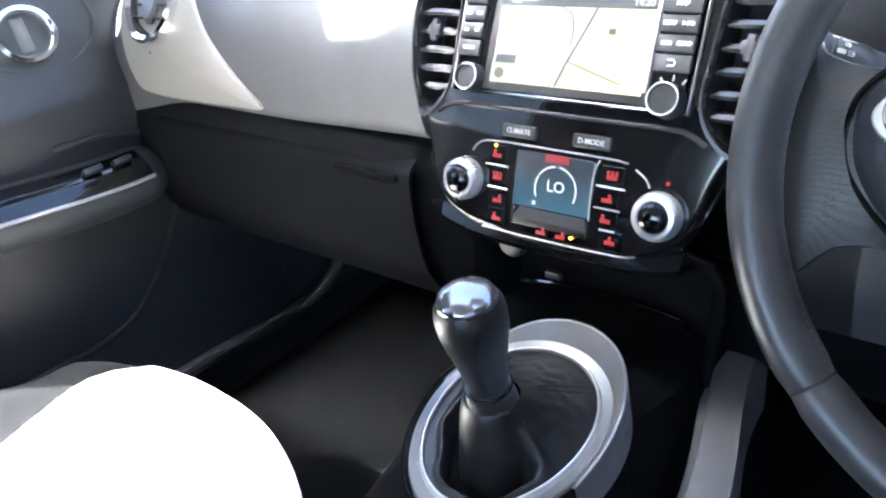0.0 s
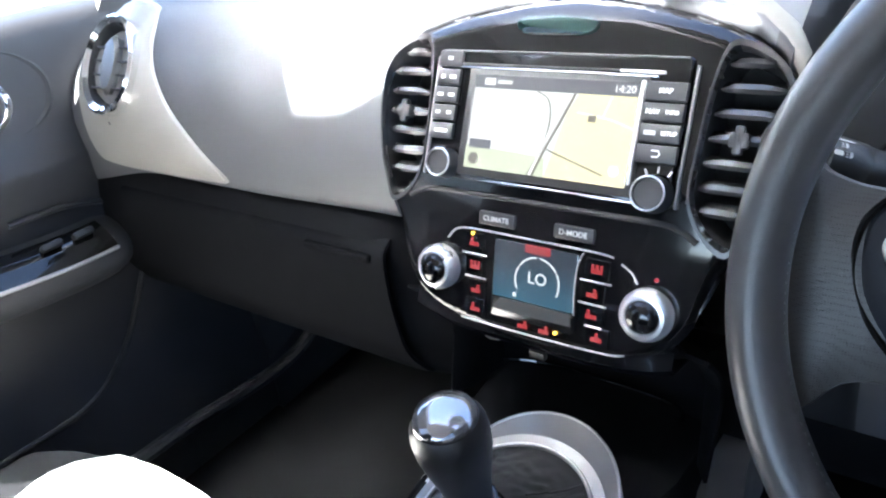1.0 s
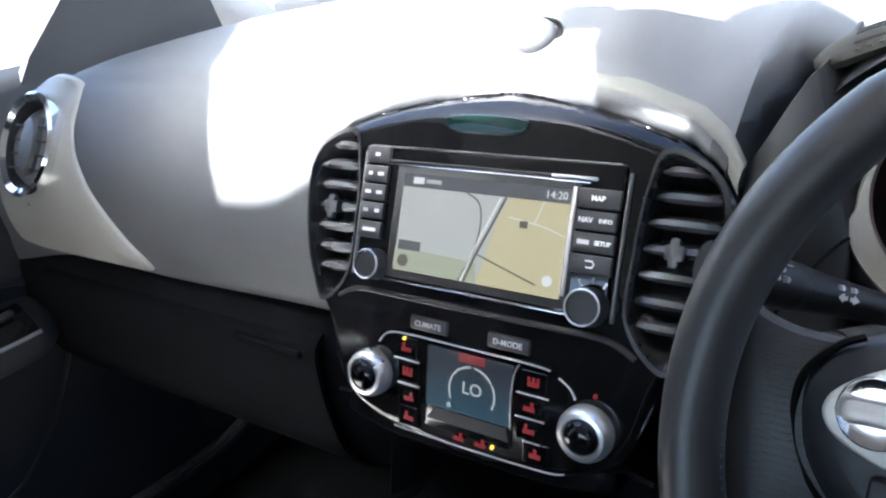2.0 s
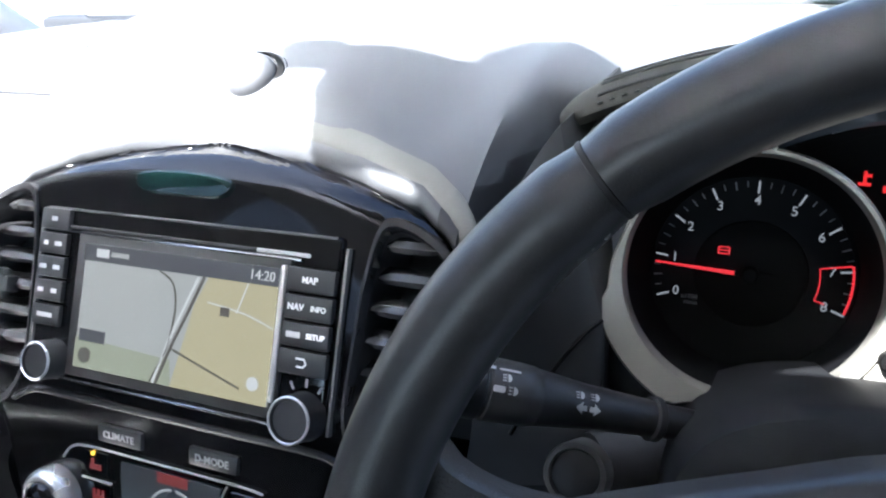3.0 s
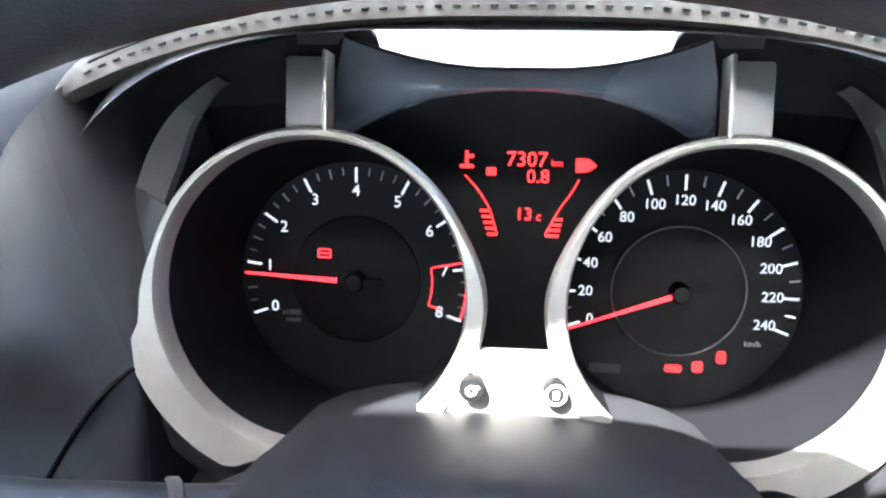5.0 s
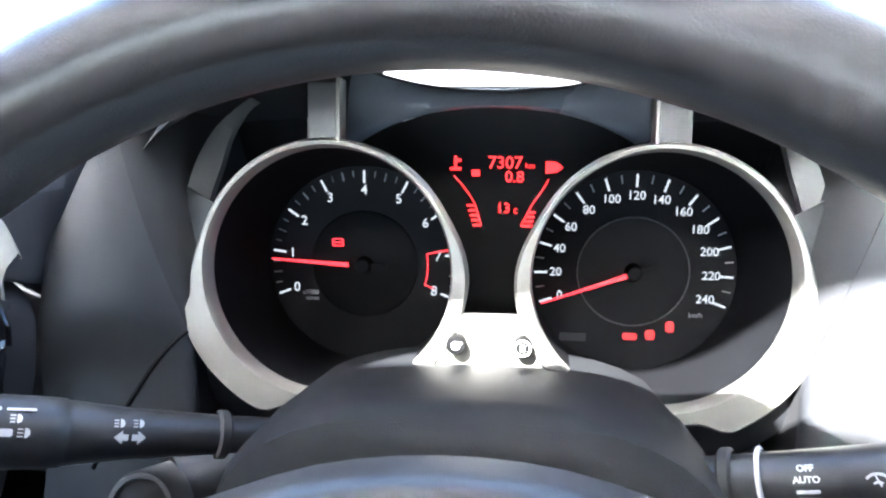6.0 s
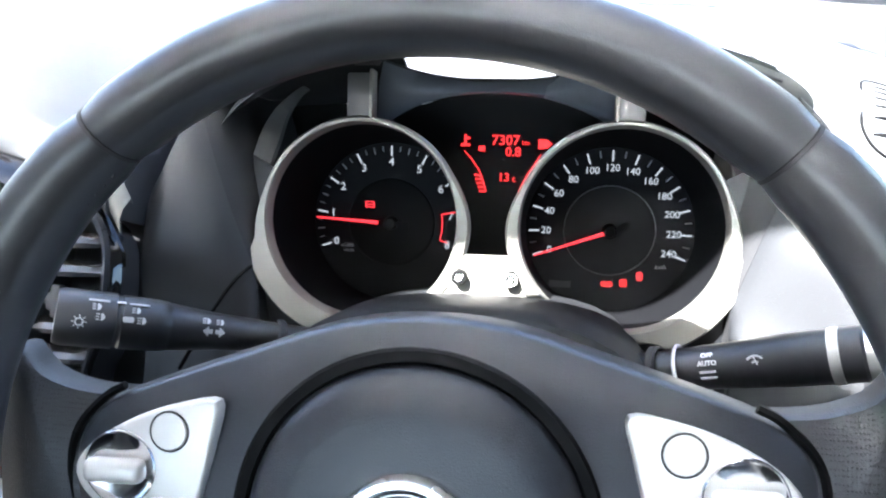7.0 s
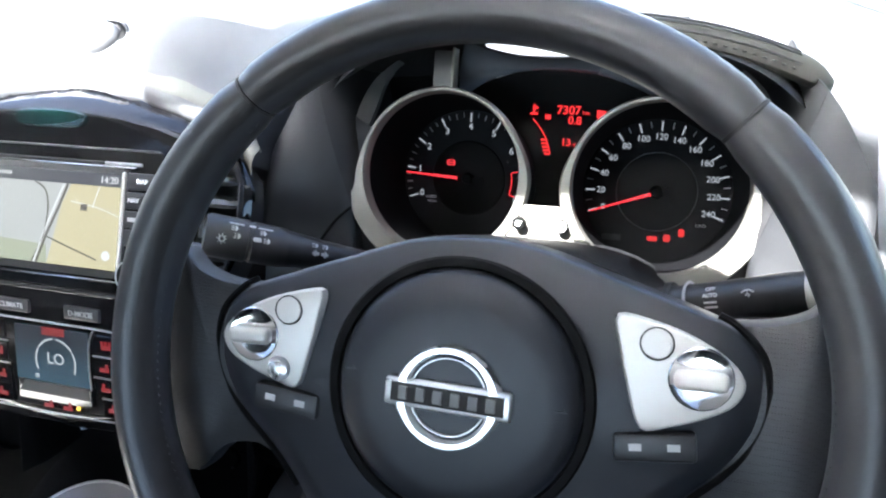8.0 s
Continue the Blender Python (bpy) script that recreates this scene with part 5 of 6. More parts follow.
# ---- steering column and stalks ----
column = thing("steering_column", tuple(WF @ Vector((0, 0, -0.16))), "dark plastic shroud of the steering column", "steering column")
rows = []
for w, hw, up, dn in ((-0.100, 0.078, 0.048, -0.070), (-0.105, 0.090, 0.057, -0.078), (-0.120, 0.094, 0.060, -0.082), (-0.17, 0.098, 0.060, -0.085), (-0.24, 0.100, 0.058, -0.085)):
    row = []
    for j in range(48):
        b = 2 * math.pi * j / 48
        c, s = math.cos(b), math.sin(b)
        k = (abs(c) ** 2.8 + abs(s) ** 2.8) ** (-1 / 2.8)
        row.append(WF @ pose(0, 0, 0, 0, 0, -2) @ Vector((hw * k * c, (up if s > 0 else -dn) * k * s, w)))
    rows.append(row)
part("shroud", loft(rows, True, True), SHROUD, column, smooth=50)
lock = pose(0.208, 0.137, 0.566) @ plane_frame((0, 0, 0), 34)
part("ignition_lock", lathe([(0.0142, -0.03), (0.0142, 0.001), (0.0135, 0.0035), (0.0115, 0.0035), (0.0105, 0.0005)], 36, lock), STRUT, column, "silver ignition lock ring")
part("lock_barrel", lathe([(0.0108, 0.0008), (0.0060, 0.0022), (0.0, 0.0024)], 32, lock), BUTTON, column)
part("lock_housing", tube([(0.210, 0.158, 0.556), (0.228, 0.172, 0.552), (0.262, 0.190, 0.552)], [0.0138, 0.017, 0.022], 16), DARK, column)


def stalk(name, a, b, label, right):
    a, b = Vector(a), Vector(b)
    d = (b - a)
    m = Matrix.Translation(a) @ d.to_track_quat("Z", "Y").to_matrix().to_4x4()
    length = d.length
    root = thing(name, a, label, "stalk", "stalks on the steering column")
    if right:
        prof = [(0.0, -0.02), (0.0085, -0.02), (0.0092, 0.0), (0.0100, length * 0.35), (0.0110, length * 0.62), (0.0113, length * 0.64), (0.0116, length * 0.985), (0.0105, length), (0.0, length)]
    else:
        prof = [(0.0, -0.02), (0.0070, -0.02), (0.0074, 0.0), (0.0094, length * 0.35), (0.0116, length * 0.54), (0.0116, length * 0.548), (0.0122, length * 0.556), (0.0126, length * 0.60), (0.0130, length * 0.745), (0.0124, length * 0.752), (0.0124, length * 0.765), (0.0133, length * 0.772), (0.0134, length * 0.975), (0.0124, length), (0.0, length)]
    part("arm", lathe(prof, 28, m), BUTTON, root)
    c = 0.0 if right else -0.0022
    part("stalk_collar", lathe([(0.0108 + c, 0.002), (0.0118 + c, 0.003), (0.0118 + c, 0.006), (0.0106 + c, 0.007)], 28, m), BLACK, root)
    if right:
        at = length * 0.16
        part("knob_ring", lathe([(0.0108, at), (0.0116, at + 0.0005), (0.0115, at + 0.0014), (0.0106, at + 0.0018)], 28, m), GREYPRINT, root)
    return root, m, length


def stalk_marks(root, m, length, places):
    """White marks on the side of a stalk that faces the driver."""
    axis = (m.to_3x3() @ Vector((0, 0, 1))).normalized()
    out = (Vector((0.05, -0.80, 0.60)) - axis * axis.dot(Vector((0.05, -0.80, 0.60)))).normalized()
    right = axis if axis.x > 0 else -axis
    up = out.cross(right)
    for s, v, w, h, r, *sign in places:
        ang = v / r
        o = (out * math.cos(ang) + up * math.sin(ang)).normalized()
        u2 = o.cross(right)
        q = m.translation + axis * (s * length) + o * (r + 0.0003)
        f = Matrix(((right.x, u2.x, o.x, q.x), (right.y, u2.y, o.y, q.y), (right.z, u2.z, o.z, q.z), (0, 0, 0, 1)))
        if sign and sign[0] == "lamp":
            part("marking", merge(annulus(h * 0.26, h * 0.40, 0.0004, 16, f, 0.0001), *[rbox(h * 0.20, h * 0.09, 0.0004, 0, f @ pose(0, 0, 0, 0, 0, 45 * k), 1, (h * 0.54, 0, 0.0002)) for k in range(8)]), GREYPRINT, root)
        elif sign and sign[0] == "beam":
            part("marking", merge(prism([(h * 0.5 * math.cos(a), h * 0.5 * math.sin(a)) for a in np.linspace(-math.pi / 2, math.pi / 2, 9)], 0.0004, 0, f), *[rbox(h * 0.5, h * 0.12, 0.0004, 0, f, 1, (-h * 0.42, q * h, 0.0002)) for q in (-0.36, 0.0, 0.36)]), GREYPRINT, root)
        elif sign and sign[0] == "arrows":
            part("marking", merge(*[prism([(q * (w * 0.06), -h * 0.22), (q * w * 0.24, -h * 0.22), (q * w * 0.24, -h * 0.5), (q * w * 0.5, 0), (q * w * 0.24, h * 0.5), (q * w * 0.24, h * 0.22), (q * w * 0.06, h * 0.22)], 0.0004, 0, f) for q in (-1, 1)]), GREYPRINT, root)
        elif sign and sign[0] == "wiper":
            part("marking", merge(arc_bar(h * 0.75, h * 0.92, 140, 40, 0.0004, f @ pose(0, -h * 0.45, 0)), rbox(h * 0.10, h * 0.9, 0.0004, 0, f @ pose(0, 0, 0, 0, 0, 20)), arc_bar(h * 0.25, h * 0.40, 140, 40, 0.0004, f @ pose(0, -h * 0.45, 0))), GREYPRINT, root)
        elif sign:
            words(sign[0], h, f, GREYPRINT, root, "marking", bold=0.0001)
        else:
            part("marking", prism(round_rect(w, h, min(w, h) * 0.3, 2), 0.0004, 0, f), GREYPRINT, root)


ls, lm, ll = stalk("light_stalk", (0.2406, 0.1564, 0.5880), (0.1516, 0.1041, 0.6278), "black light and indicator stalk with white marks", False)
stalk_marks(ls, lm, ll, [(0.335, 0.0040, 0.004, 0.0032, 0.0094, "beam"), (0.395, 0.0040, 0.004, 0.0032, 0.0096, "beam"), (0.362, -0.0008, 0.0110, 0.0048, 0.0095, "arrows"), (0.685, 0.0085, 0.009, 0.0009, 0.0129), (0.695, 0.0052, 0.004, 0.0032, 0.0129, "beam"), (0.670, 0.0006, 0.004, 0.0034, 0.0128, "beam"), (0.725, 0.0006, 0.005, 0.0026, 0.0129), (0.758, 0.0088, 0.004, 0.0013, 0.0128), (0.845, 0.0085, 0.009, 0.0009, 0.0135), (0.850, 0.0052, 0.004, 0.0034, 0.0135, "beam"), (0.832, 0.0006, 0.004, 0.0034, 0.0135, "beam"), (0.912, -0.0024, 0.005, 0.0050, 0.0135, "lamp")])
rs, rm, rl = stalk("wiper_stalk", (0.425, 0.138, 0.594), (0.506, 0.112, 0.628), "black wiper stalk with white marks and a silver band", True)
stalk_marks(rs, rm, rl, [(0.33, 0.0050, 0.007, 0.0029, 0.0103, "OFF"), (0.33, 0.0014, 0.007, 0.0029, 0.0103, "AUTO"), (0.33, -0.0022, 0.007, 0.0010, 0.0103), (0.33, -0.0048, 0.007, 0.0010, 0.0103), (0.55, 0.001, 0.007, 0.0048, 0.0110, "wiper")])
part("band", lathe([(0.0113, rl * 0.85), (0.0119, rl * 0.855), (0.0120, rl * 0.895), (0.0114, rl * 0.90)], 28, rm), SILVERPAINT, rs, "silver band")
part("end_cap", lathe([(0.0108, rl), (0.0106, rl + 0.006), (0.0090, rl + 0.010), (0.0, rl + 0.011)], 28, rm), SATIN, rs, "silver end cap")

# ---- centre console ----
console = thing("centre_console", (0, 0.0, 0.0), "dark plastic centre console with a storage tray", "centre console")


def console_section(y):
    """Half width and top height of the tunnel along the car."""
    return table([(-0.75, 0.080), (-0.10, 0.072), (0.05, 0.080), (0.12, 0.105), (0.20, 0.110), (0.30, 0.115)], y), table([(-0.75, 0.30), (-0.16, 0.305), (-0.05, 0.325), (0.10, 0.345), (0.22, 0.350), (0.30, 0.36)], y)


rows = []
for y in np.linspace(-0.75, 0.30, 43):
    w, h = console_section(float(y))
    rows.append([(x * w, float(y), z) for x, z in ((-1.25, 0.0), (-1.18, 0.10), (-1.08, 0.22), (-1.0, h - 0.025), (-0.93, h - 0.006), (-0.80, h), (-0.3, h + 0.002), (0.3, h + 0.002), (0.80, h), (0.93, h - 0.006), (1.0, h - 0.025), (1.08, 0.22), (1.18, 0.10), (1.25, 0.0))])
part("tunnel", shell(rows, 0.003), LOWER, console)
# stack's lower part: a hollow above the tray
rows = []
for k in range(13):
    t = k / 12
    z = mixed(0.475, 0.345, t)
    y = face(0.465) + 0.018 + 0.075 * math.sin(math.pi / 2 * min(1, t * 1.6))
    rows.append([(-0.125 + 0.006 * t, y - 0.050 * t - 0.004, z), (-0.108, y - 0.036 * t, z), (-0.098, y + 0.01, z), (-0.05, y + 0.018, z), (0.0, y + 0.02, z), (0.05, y + 0.018, z), (0.098, y + 0.01, z), (0.108, y - 0.036 * t, z), (0.125 - 0.006 * t, y - 0.050 * t - 0.004, z)])
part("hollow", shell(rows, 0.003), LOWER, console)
rows = []
for i in range(33):
    u = i / 16 - 1
    h = 0.105 * u
    zz = 0.462 + 0.010 * u * u * u * u
    rows.append([(h, face(zz) + 0.004, zz + 0.010), (h, face(zz) - 0.001, zz - 0.001), (h, face(zz) + 0.004, zz - 0.008), (h, face(zz) + 0.030, zz - 0.014)])
part("under_lip", shell(rows, 0.002), PIANO, console, "glossy lip under the fascia")
sock = plane_frame((-0.072, 0.146, 0.424), 10)
part("power_socket", lathe([(0.0, 0.004), (0.010, 0.004), (0.0125, 0.003), (0.0140, 0.0), (0.0145, -0.004)], 32, sock), BUTTON, console, "round black power socket cap")
part("tray_rim", tube(smooth_line([(-0.088, 0.178, 0.362), (-0.06, 0.190, 0.360), (0.0, 0.194, 0.359), (0.06, 0.190, 0.360), (0.083, 0.176, 0.364), (0.087, 0.160, 0.368)], 6), 0.0022, 8), PIANO, console, "glossy rim of the tray")
part("usb_port", rbox(0.016, 0.006, 0.008, 0.001, pose(-0.055, 0.186, 0.372)), BUTTON, console, "small dark socket")
# side trim on the driver's side
rows = []
for k in range(25):
    y = mixed(0.235, -0.20, k / 24)
    w, h = console_section(y)
    x0 = 0.100 + 0.035 * ease(0.22, 0.02, y)
    rows.append([(x0 - 0.004, y, h - 0.030), (x0 + 0.003, y, h - 0.020), (x0 + 0.018, y - 0.002, h - 0.018), (x0 + 0.032, y - 0.004, h - 0.022), (x0 + 0.036, y - 0.004, h - 0.032), (x0 + 0.036, y, h - 0.10)])
part("side_trim", shell(rows, 0.003), SLAT, console, "grey side trim of the console")

# ---- gear lever ----
KNOBCAP = material("knob_cap_metal", (0.30, 0.30, 0.32), 0.16, 0.9, grain=400, bump=0.02, vary=0.15)
KNOBSKIN = material("knob_leather", (0.010, 0.010, 0.011), 0.36, grain=900, bump=0.4)
RGF = pose(0.014, 0.003, 0.353) @ pose(0, 0, 0, 9, 0, 0)
gear = thing("gear_lever", (0.016, 0.010, 0.345), "gear lever with a leather boot in a silver ring", "gear lever")


def egg(r, a, rx=0.0725, ry=0.0925):
    c, s = math.cos(a), math.sin(a)
    return rx * r * c * (1 + 0.06 * s), ry * r * s


def egg_ring(sections, n=72):
    rows = []
    for k, z in sections:
        rows.append([RGF @ Vector((*egg(k, 2 * math.pi * i / n), z)) for i in range(n)])
    return loft(rows, True)


part("outer_shell", egg_ring([(1.13, -0.07), (1.10, -0.030), (1.06, 0.004), (1.045, 0.010), (1.02, 0.008), (1.0, 0.0)]), PIANO, gear, "glossy black surround")
def hole_edge(a):
    """Where the ring's inner edge lies, narrow behind the lever and broad in front and on the driver's side."""
    return 0.842 + 0.040 * math.sin(a) - 0.040 * math.cos(a)


rows = []
for w, z in ((0.0, -0.004), (0.04, 0.0060), (0.14, 0.0075), (0.72, 0.0035), (0.84, 0.0045), (0.92, 0.0058), (0.98, 0.0045), (1.03, -0.010)):
    rows.append([RGF @ Vector((*egg(mixed(1.0, hole_edge(a), w), a), z)) for a in (2 * math.pi * i / 96 for i in range(96))])
part("ring", loft(rows, True), GEARSILVER, gear, "satin silver ring")
part("ring_lip", tube(rows[5], 0.0010, 6, True), SATIN, gear, "bright inner edge of the ring")
# raised fin behind the lever, growing out of the ring
rows = []
for i in range(41):
    t = i / 40
    a = math.pi * mixed(-0.10, 0.95, t)
    k = math.sin(math.pi * min(1.0, t * 1.15 + 0.06)) ** 0.7 if t * 1.15 + 0.06 < 1 else 0.0
    x, y = egg(0.985, a)
    x1, y1 = egg(1.035 + 0.02 * k, a)
    x2, y2 = egg(1.065 + 0.055 * k, a)
    rows.append([RGF @ Vector((x, y, 0.0068)), RGF @ Vector((x1, y1, 0.0075 + 0.010 * k)), RGF @ Vector((x2, y2, 0.007 + 0.021 * k)), RGF @ Vector((x2 * 1.015, y2 * 1.015, 0.006 + 0.0205 * k)), RGF @ Vector((x2 * 1.02, y2 * 1.02, -0.02))])
part("fin", loft(rows), SLAT, gear, "grey raised surround behind the lever", smooth=60)
part("fin_edge", tube([r[2] for r in rows], 0.0011, 6), GEARSILVER, gear, "thin bright edge")
# boot: leather drawn taut behind the lever, sagging into folds in front of it
tip = Vector((0.016, -0.014, 0.402))
rows = []
for k in range(25):
    t = k / 24
    row = []
    for i in range(120):
        a = 2 * math.pi * i / 120
        deg = (math.degrees(a) + 180) % 360 - 180
        ex, ey = egg(hole_edge(a) + 0.012, a)
        base = RGF @ Vector((ex, ey, 0.0020))
        c = tip + Vector((0.0185 * math.cos(a), 0.0185 * math.sin(a), 0))
        p = base.lerp(c, t)
        taut = ease(-30, -20, deg) * (1 - ease(122, 140, deg))
        mouth = 0.26 + 0.10 * math.sin(2.0 * a + 0.8) + 0.04 * math.sin(7.0 * a)
        pocket = ease(mouth, mouth + 0.14, t) * (1 - ease(0.60, 0.80, t))
        slack_z = mixed(base.z, c.z, ease(0.54, 0.93, t)) - 0.030 * pocket + 0.004 * math.exp(-((t - mouth + 0.03) / 0.07) ** 2)
        taut_z = mixed(base.z, c.z, t ** 1.5) + 0.003 * math.sin(math.pi * t)
        crease = 0.0020 * abs(noise.noise(Vector((3.2 * math.cos(a), 3.2 * math.sin(a), 5 * t)))) + 0.0012 * noise.noise(Vector((8 * math.cos(a), 8 * math.sin(a), 9 * t)))
        ridge = 0.006 * math.exp(-((deg + 20) / 6) ** 2) + 0.005 * math.exp(-((deg - 128) / 8) ** 2)
        p.z = mixed(slack_z, taut_z, taut) + math.sin(math.pi * t) * (ridge - crease)
        row.append(p)
    rows.append(row)
boot = part("boot", loft(rows, True), BOOT, gear, "creased black leather boot", smooth=70)
for i in (17, 19):
    part("boot_seam", tube([Vector(rows[k][i]) + Vector((0, 0, 0.0004)) for k in range(1, 19)], 0.0008, 5), KNOBSKIN, boot)
LV = Matrix.Translation((0.016, -0.018, 0.400)) @ pose(0, 0, 0, 9, 0, 0)
part("collar", lathe([(0.0185, -0.012), (0.0195, -0.004), (0.0190, 0.002), (0.0168, 0.006), (0.0160, 0.010), (0.0168, 0.013), (0.0160, 0.016), (0.0, 0.016)], 36, LV), BUTTON, gear, "black collar")
for z in (0.001, 0.0135):
    part("collar_ring", annulus(0.0150, 0.0186 if z < 0.01 else 0.0176, 0.0022, 36, LV @ pose(0, 0, z), 0.0008), PIANO, gear, "thin glossy ring")
part("knob", lathe([(0.0140, 0.014), (0.0150, 0.022), (0.0175, 0.038), (0.0215, 0.056), (0.0240, 0.070), (0.0246, 0.080), (0.0236, 0.088), (0.0205, 0.0935), (0.0200, 0.0925)], 48, LV), KNOBSKIN, gear, "dark leather gear knob")
part("knob_cap", lathe([(0.0203, 0.0915), (0.0203, 0.0945), (0.0190, 0.0975), (0.014, 0.1008), (0.007, 0.1022), (0.0, 0.1026)], 40, LV), KNOBCAP, gear, "shiny metal cap with a worn shift pattern")

# ---- passenger seat ----
seat = thing("passenger_seat", (-0.36, -0.35, 0.0), "dark cloth car seat with a pale centre, sunlit", "car seat")
SX = -0.350


def cushion(left, right, lift):
    """The seat's rounded top between two lines along it, raised by lift; left and right give -1 to 1 across the seat."""
    rows = []
    for i in range(33):
        row = []
        for k in range(25):
            s = k / 24
            u = mixed(left(s), right(s), i / 32)
            front = -0.034 - (0.10 * u ** 2.4 if u > 0 else 0.085 * abs(u) ** 2.4) + lift
            z = 0.288 - 0.030 * (1 - ease(0.0, 0.30, s)) - 0.010 * abs(u) ** 3 - 0.035 * max(0.0, (abs(u) - 0.8) / 0.2) ** 2 + (0.006 + 0.022 * ease(0.08, 0.40, s)) * ease(-0.42, -0.66, u) + lift
            row.append((SX + 0.2525 * u, mixed(front, -0.62, s), z))
        x, y, z = row[0]
        row.insert(0, (x, y - 0.002, z - 0.012))
        row.insert(0, (x, y - 0.010, z - 0.055))
        row.insert(0, (x, y - 0.040, z - 0.11))
        rows.append(row)
    return shell(rows, 0.004)


part("cushion", cushion(lambda s: -1.0, lambda s: 1.0, 0.0), FABRIC, seat, "dark cloth cushion")
part("centre_panel", cushion(lambda s: -0.42 - 0.15 * math.sqrt(min(1.0, s / 0.07)) + 0.26 * ease(0.04, 0.36, s), lambda s: 0.48 + 0.29 * (1 - ease(0.0, 0.22, s)), 0.0045), PALE, seat, "pale cloth centre panel")
part("base", rbox(0.46, 0.44, 0.16, 0.03, at=(SX, -0.38, 0.09)), DARK, seat)
rows = []
for i in range(13):
    u = i / 6 - 1
    rows.append([(SX + 0.23 * u * (1 - 0.25 * t * t), -0.60 - 0.28 * t + 0.05 * abs(u) ** 3, 0.30 + 0.62 * t) for t in np.linspace(0, 1, 13)])
part("backrest", shell(rows, 0.10), FABRIC, seat)


# ---- doors ----
def car_door(s, name, label):
    d = thing(name, (s * 0.70, -0.10, 0.10), label, "car door")
    rows = []
    for y in np.linspace(0.52, -0.66, 41):
        y = float(y)
        rows.append([(s * x, y, z) for x, z in smooth_line([(0.640, 0.07), (0.655, 0.16), (0.665, 0.28), (0.668, 0.38), (0.660, 0.46), (0.648, 0.515), (0.652, 0.535), (0.668, 0.575), (0.680, 0.63), (0.690, 0.675), (0.715, 0.690)], 4)])
    part("door_panel", shell(rows, 0.012), COWL, d, "dark grey door lining")
    rows = []
    for k in range(41):
        y = 0.152 - 0.75 * (k / 40) ** 1.3
        e = math.sqrt(max(0.0, 1 - (1 - min(1.0, (0.152 - y) / 0.05)) ** 2))
        cz = 0.402 + 0.02 * ease(0.10, -0.15, y)
        row = []
        for j in range(21):
            a = math.pi * (j / 20 - 0.5)
            row.append((s * (0.664 - (0.058 * math.cos(a) * e)), y, cz + 0.040 * math.sin(a) * (0.3 + 0.7 * e)))
        rows.append(row)
    arm = part("armrest", shell(rows, 0.004), DARK, d, "dark armrest with a glossy top")
    rows = []
    for k in range(25):
        y = 0.112 - 0.42 * k / 24
        cz = 0.402 + 0.02 * ease(0.10, -0.15, y)
        rows.append([(s * (0.664 - 0.0595 * math.cos(a)), y, cz + 0.0415 * math.sin(a)) for a in (0.25, 0.45, 0.65, 0.85, 1.05, 1.25)])
    top = part("switch_plate", shell(rows, 0.003), PIANO, d, "glossy black plate on the armrest")
    part("plate_edge", tube([r[0] for r in rows], 0.0025, 6), SATIN, d, "silver edge of the plate")
    for q in (0.085, 0.045):
        part("window_switch", rbox(0.016, 0.026, 0.008, 0.003, pose(s * 0.628, q, 0.4385 + 0.02 * ease(0.10, -0.15, q), 0, s * 35, 0)), BUTTON, top, "black window switch")
    hole = pose(s * 0.677, 0.055, 0.612) @ Matrix.Rotation(radians(-78 * s), 4, "Y")
    part("handle_cup", lathe([(0.0, -0.010), (0.052, -0.009), (0.068, -0.004), (0.074, 0.0015), (0.0775, 0.003), (0.081, 0.0010), (0.083, -0.006)], 56, hole @ Matrix.Diagonal((0.68, 1.0, 1, 1))), DARK, d, "oval dark cup of the door handle")
    part("door_handle", lathe([(0.0265, -0.006), (0.0275, 0.010), (0.0310, 0.0145), (0.0365, 0.0135), (0.0385, 0.008), (0.0385, -0.008)], 48, hole @ pose(0.006, -0.012, 0) @ Matrix.Diagonal((0.88, 1.0, 1, 1))), CHROME, d, "chrome inner door handle")
    part("handle_lever", rbox(0.040, 0.018, 0.008, 0.003, hole @ pose(0.006, -0.012, 0), 2, (0, 0, -0.002)), STRUT, d)
    skin = [(0.07, 0.640), (0.16, 0.655), (0.28, 0.665), (0.38, 0.668), (0.46, 0.660), (0.515, 0.648)]
    lip = [(s * (table(skin, z) - 0.0005), y, z) for y, z in smooth_line([(0.02, 0.474), (0.089, 0.469), (0.138, 0.455), (0.166, 0.436), (0.176, 0.413), (0.173, 0.371), (0.157, 0.335), (0.108, 0.264), (0.060, 0.222), (0.02, 0.205), (-0.022, 0.201), (-0.10, 0.203), (-0.35, 0.205)], 6)]
    part("pocket_lip", tube(lip, 0.0040, 8), COWL, d, "dark rim round the armrest and the door pocket")
    sail = [(0.22, 0.66), (0.56, 0.655), (0.54, 0.73), (0.40, 0.83), (0.36, 0.80), (0.25, 0.70)]
    m = Matrix(((0, 0, -s, s * 0.70), (1, 0, 0, 0), (0, 1, 0, 0), (0, 0, 0, 1)))
    part("mirror_corner", prism(sail, 0.012, 0.003, m), DARK, d, "dark triangular corner trim")
    return d


car_door(-1, "passenger_door", "dark grey passenger door lining with chrome handle")
car_door(1, "driver_door", "dark grey driver door lining with chrome handle")

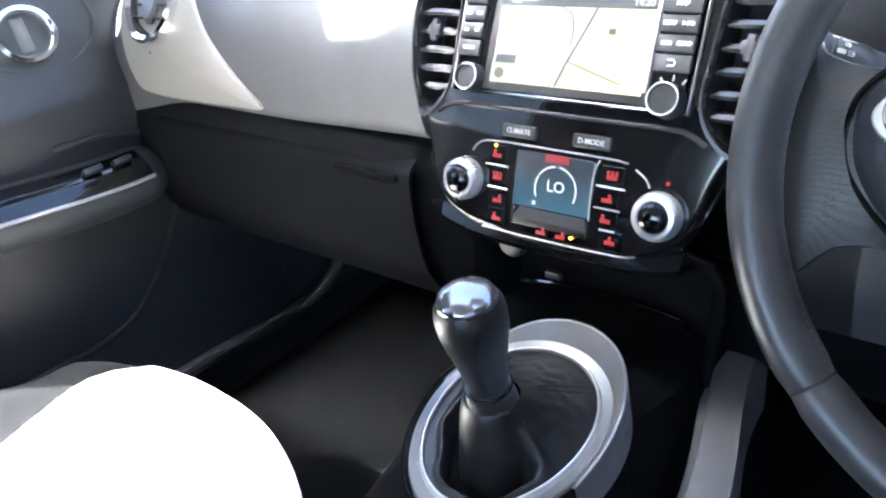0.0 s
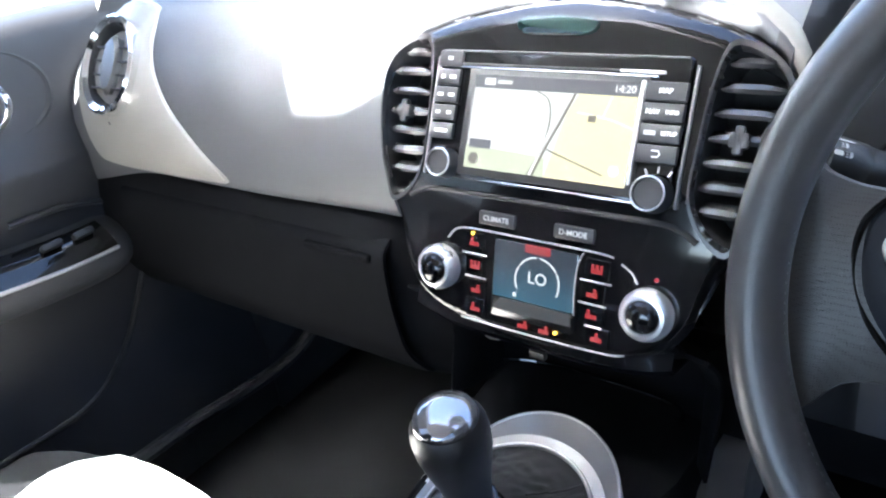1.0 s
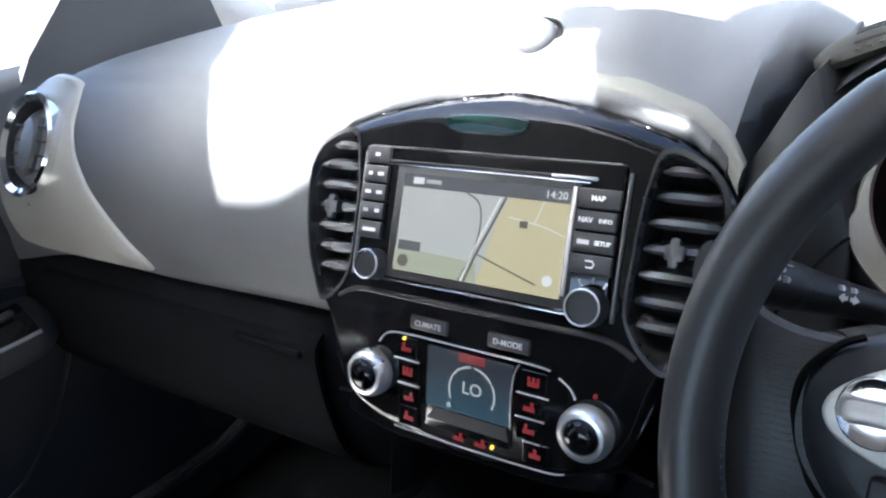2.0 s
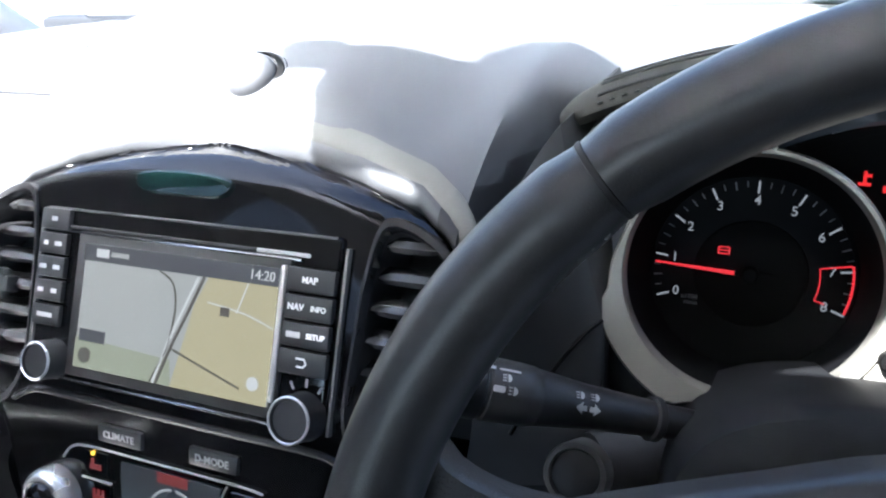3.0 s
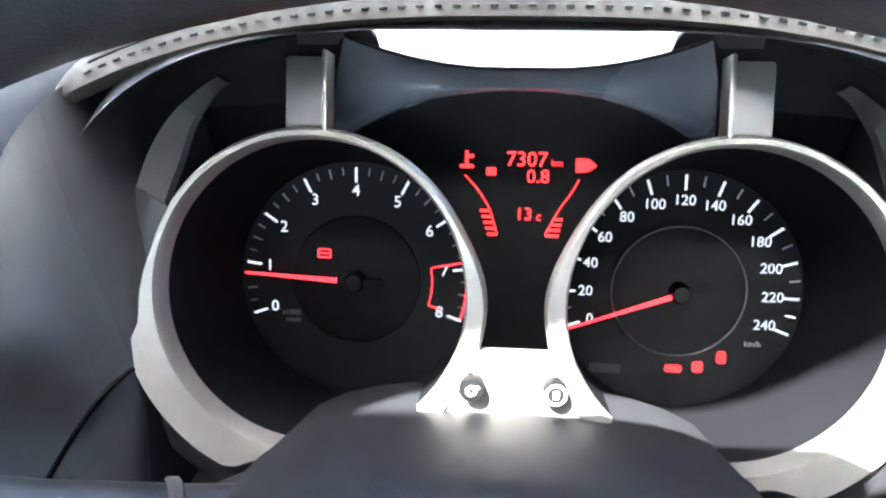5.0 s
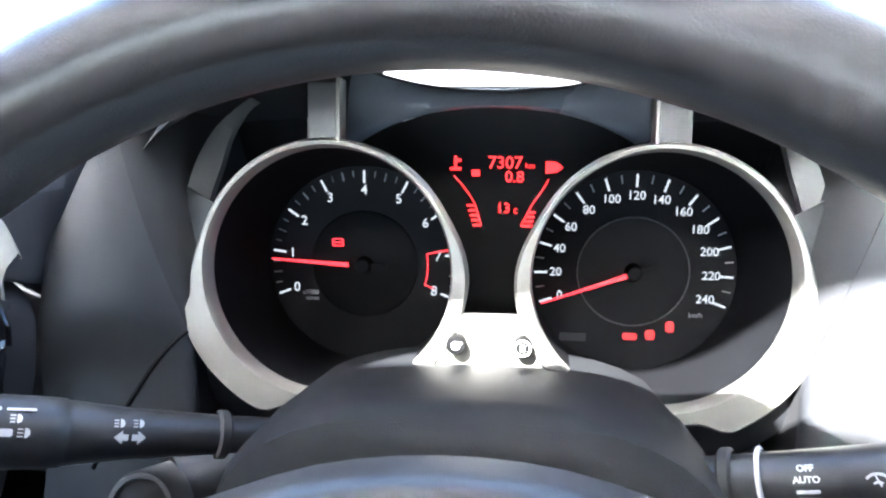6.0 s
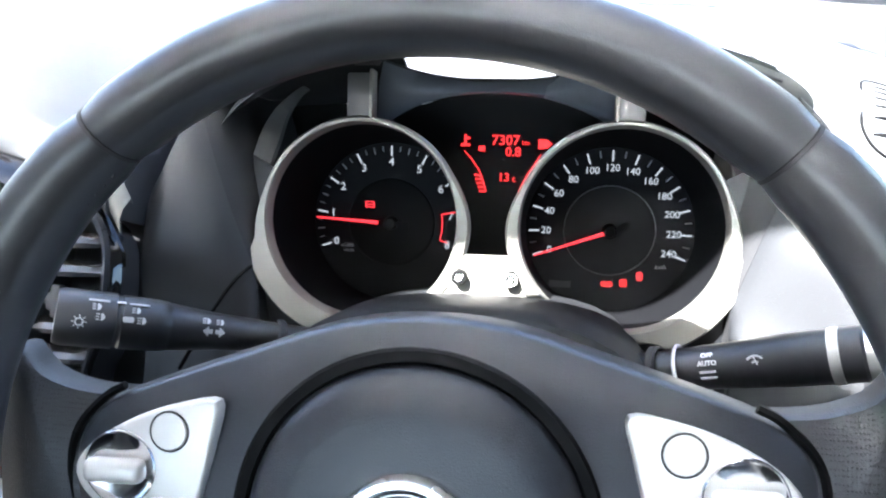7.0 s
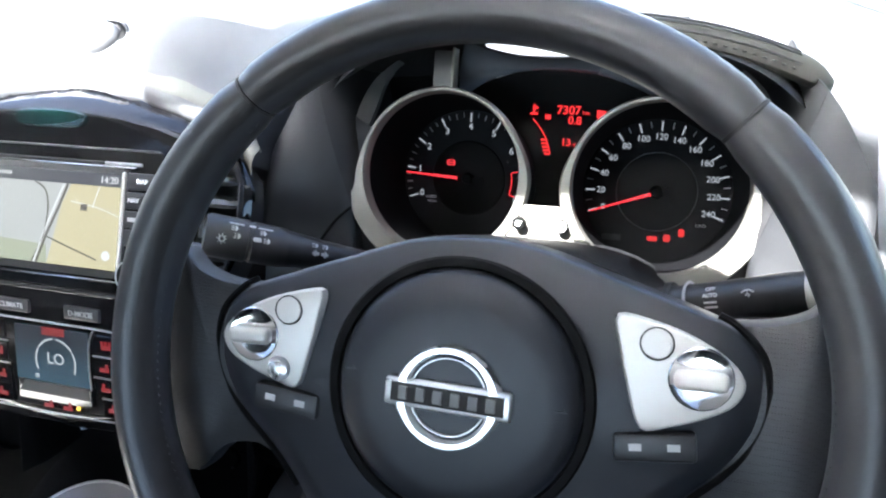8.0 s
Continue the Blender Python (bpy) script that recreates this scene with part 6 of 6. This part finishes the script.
# ---- outer air vents and their pale trim at the ends of the dash ----
def pad_y(z):
    return table([(0.505, 0.148), (0.512, 0.142), (0.525, 0.138), (0.545, 0.136), (0.57, 0.137), (0.60, 0.142), (0.63, 0.155), (0.658, 0.177), (0.68, 0.21)], z)


def side_vent(s):
    """A tapering trim with a round vent; s is -1 at the passenger's end, 1 at the driver's."""
    side = thing("side_trim", (s * 0.56, 0.15, 0.58), "pale tapering trim with a round chrome vent", "dash trim", "trims at the ends of the dash")
    tr = smooth_line([(-0.380, 0.519), (-0.408, 0.550), (-0.445, 0.588), (-0.480, 0.632), (-0.505, 0.672), (-0.555, 0.690), (-0.605, 0.672), (-0.622, 0.61), (-0.618, 0.530), (-0.59, 0.514), (-0.50, 0.513), (-0.42, 0.515)], 4, True)
    if s > 0:
        tr = [(max(-x, 0.545), z) for x, z in tr]
    cx, cz = s * 0.56, 0.57
    rows = []
    for k, d in ((1.0, -0.002), (0.99, 0.004), (0.96, 0.006), (0.66, 0.007), (0.33, 0.008), (0.02, 0.008)):
        rows.append([(cx + (x - cx) * k, pad_y(cz + (z - cz) * k) - d, cz + (z - cz) * k) for x, z in tr])
    part("trim", loft(rows, True), TRIMPALE, side, "pale silver trim")
    vf = Matrix.Translation((s * (0.548 if s < 0 else 0.592), pad_y(0.632) - 0.010, 0.632)) @ plane_frame((0, 0, 0), 30) @ Matrix.Diagonal((0.98, 1.16, 1, 1))
    vent = part("round_vent", lathe([(0.047, -0.01), (0.048, 0.004), (0.045, 0.007), (0.040, 0.003)], 48, vf), CHROME, side, "chrome ring of a round air vent")
    part("vent_throat", lathe([(0.040, 0.003), (0.036, -0.012), (0.0, -0.014)], 48, vf), BLACK, vent)
    part("vent_core", lathe([(0.024, -0.012), (0.026, 0.000), (0.022, 0.004), (0.0, 0.005)], 36, vf @ Matrix.Diagonal((0.55, 1.1, 1, 1))), STRUT, vent)
    for q in (-0.022, -0.009, 0.004, 0.017):
        part("slat", rbox(0.066, 0.002, 0.010, 0.0008, vf, 1, (0, q, -0.004)), BUTTON, vent)


side_vent(-1)
side_vent(1)
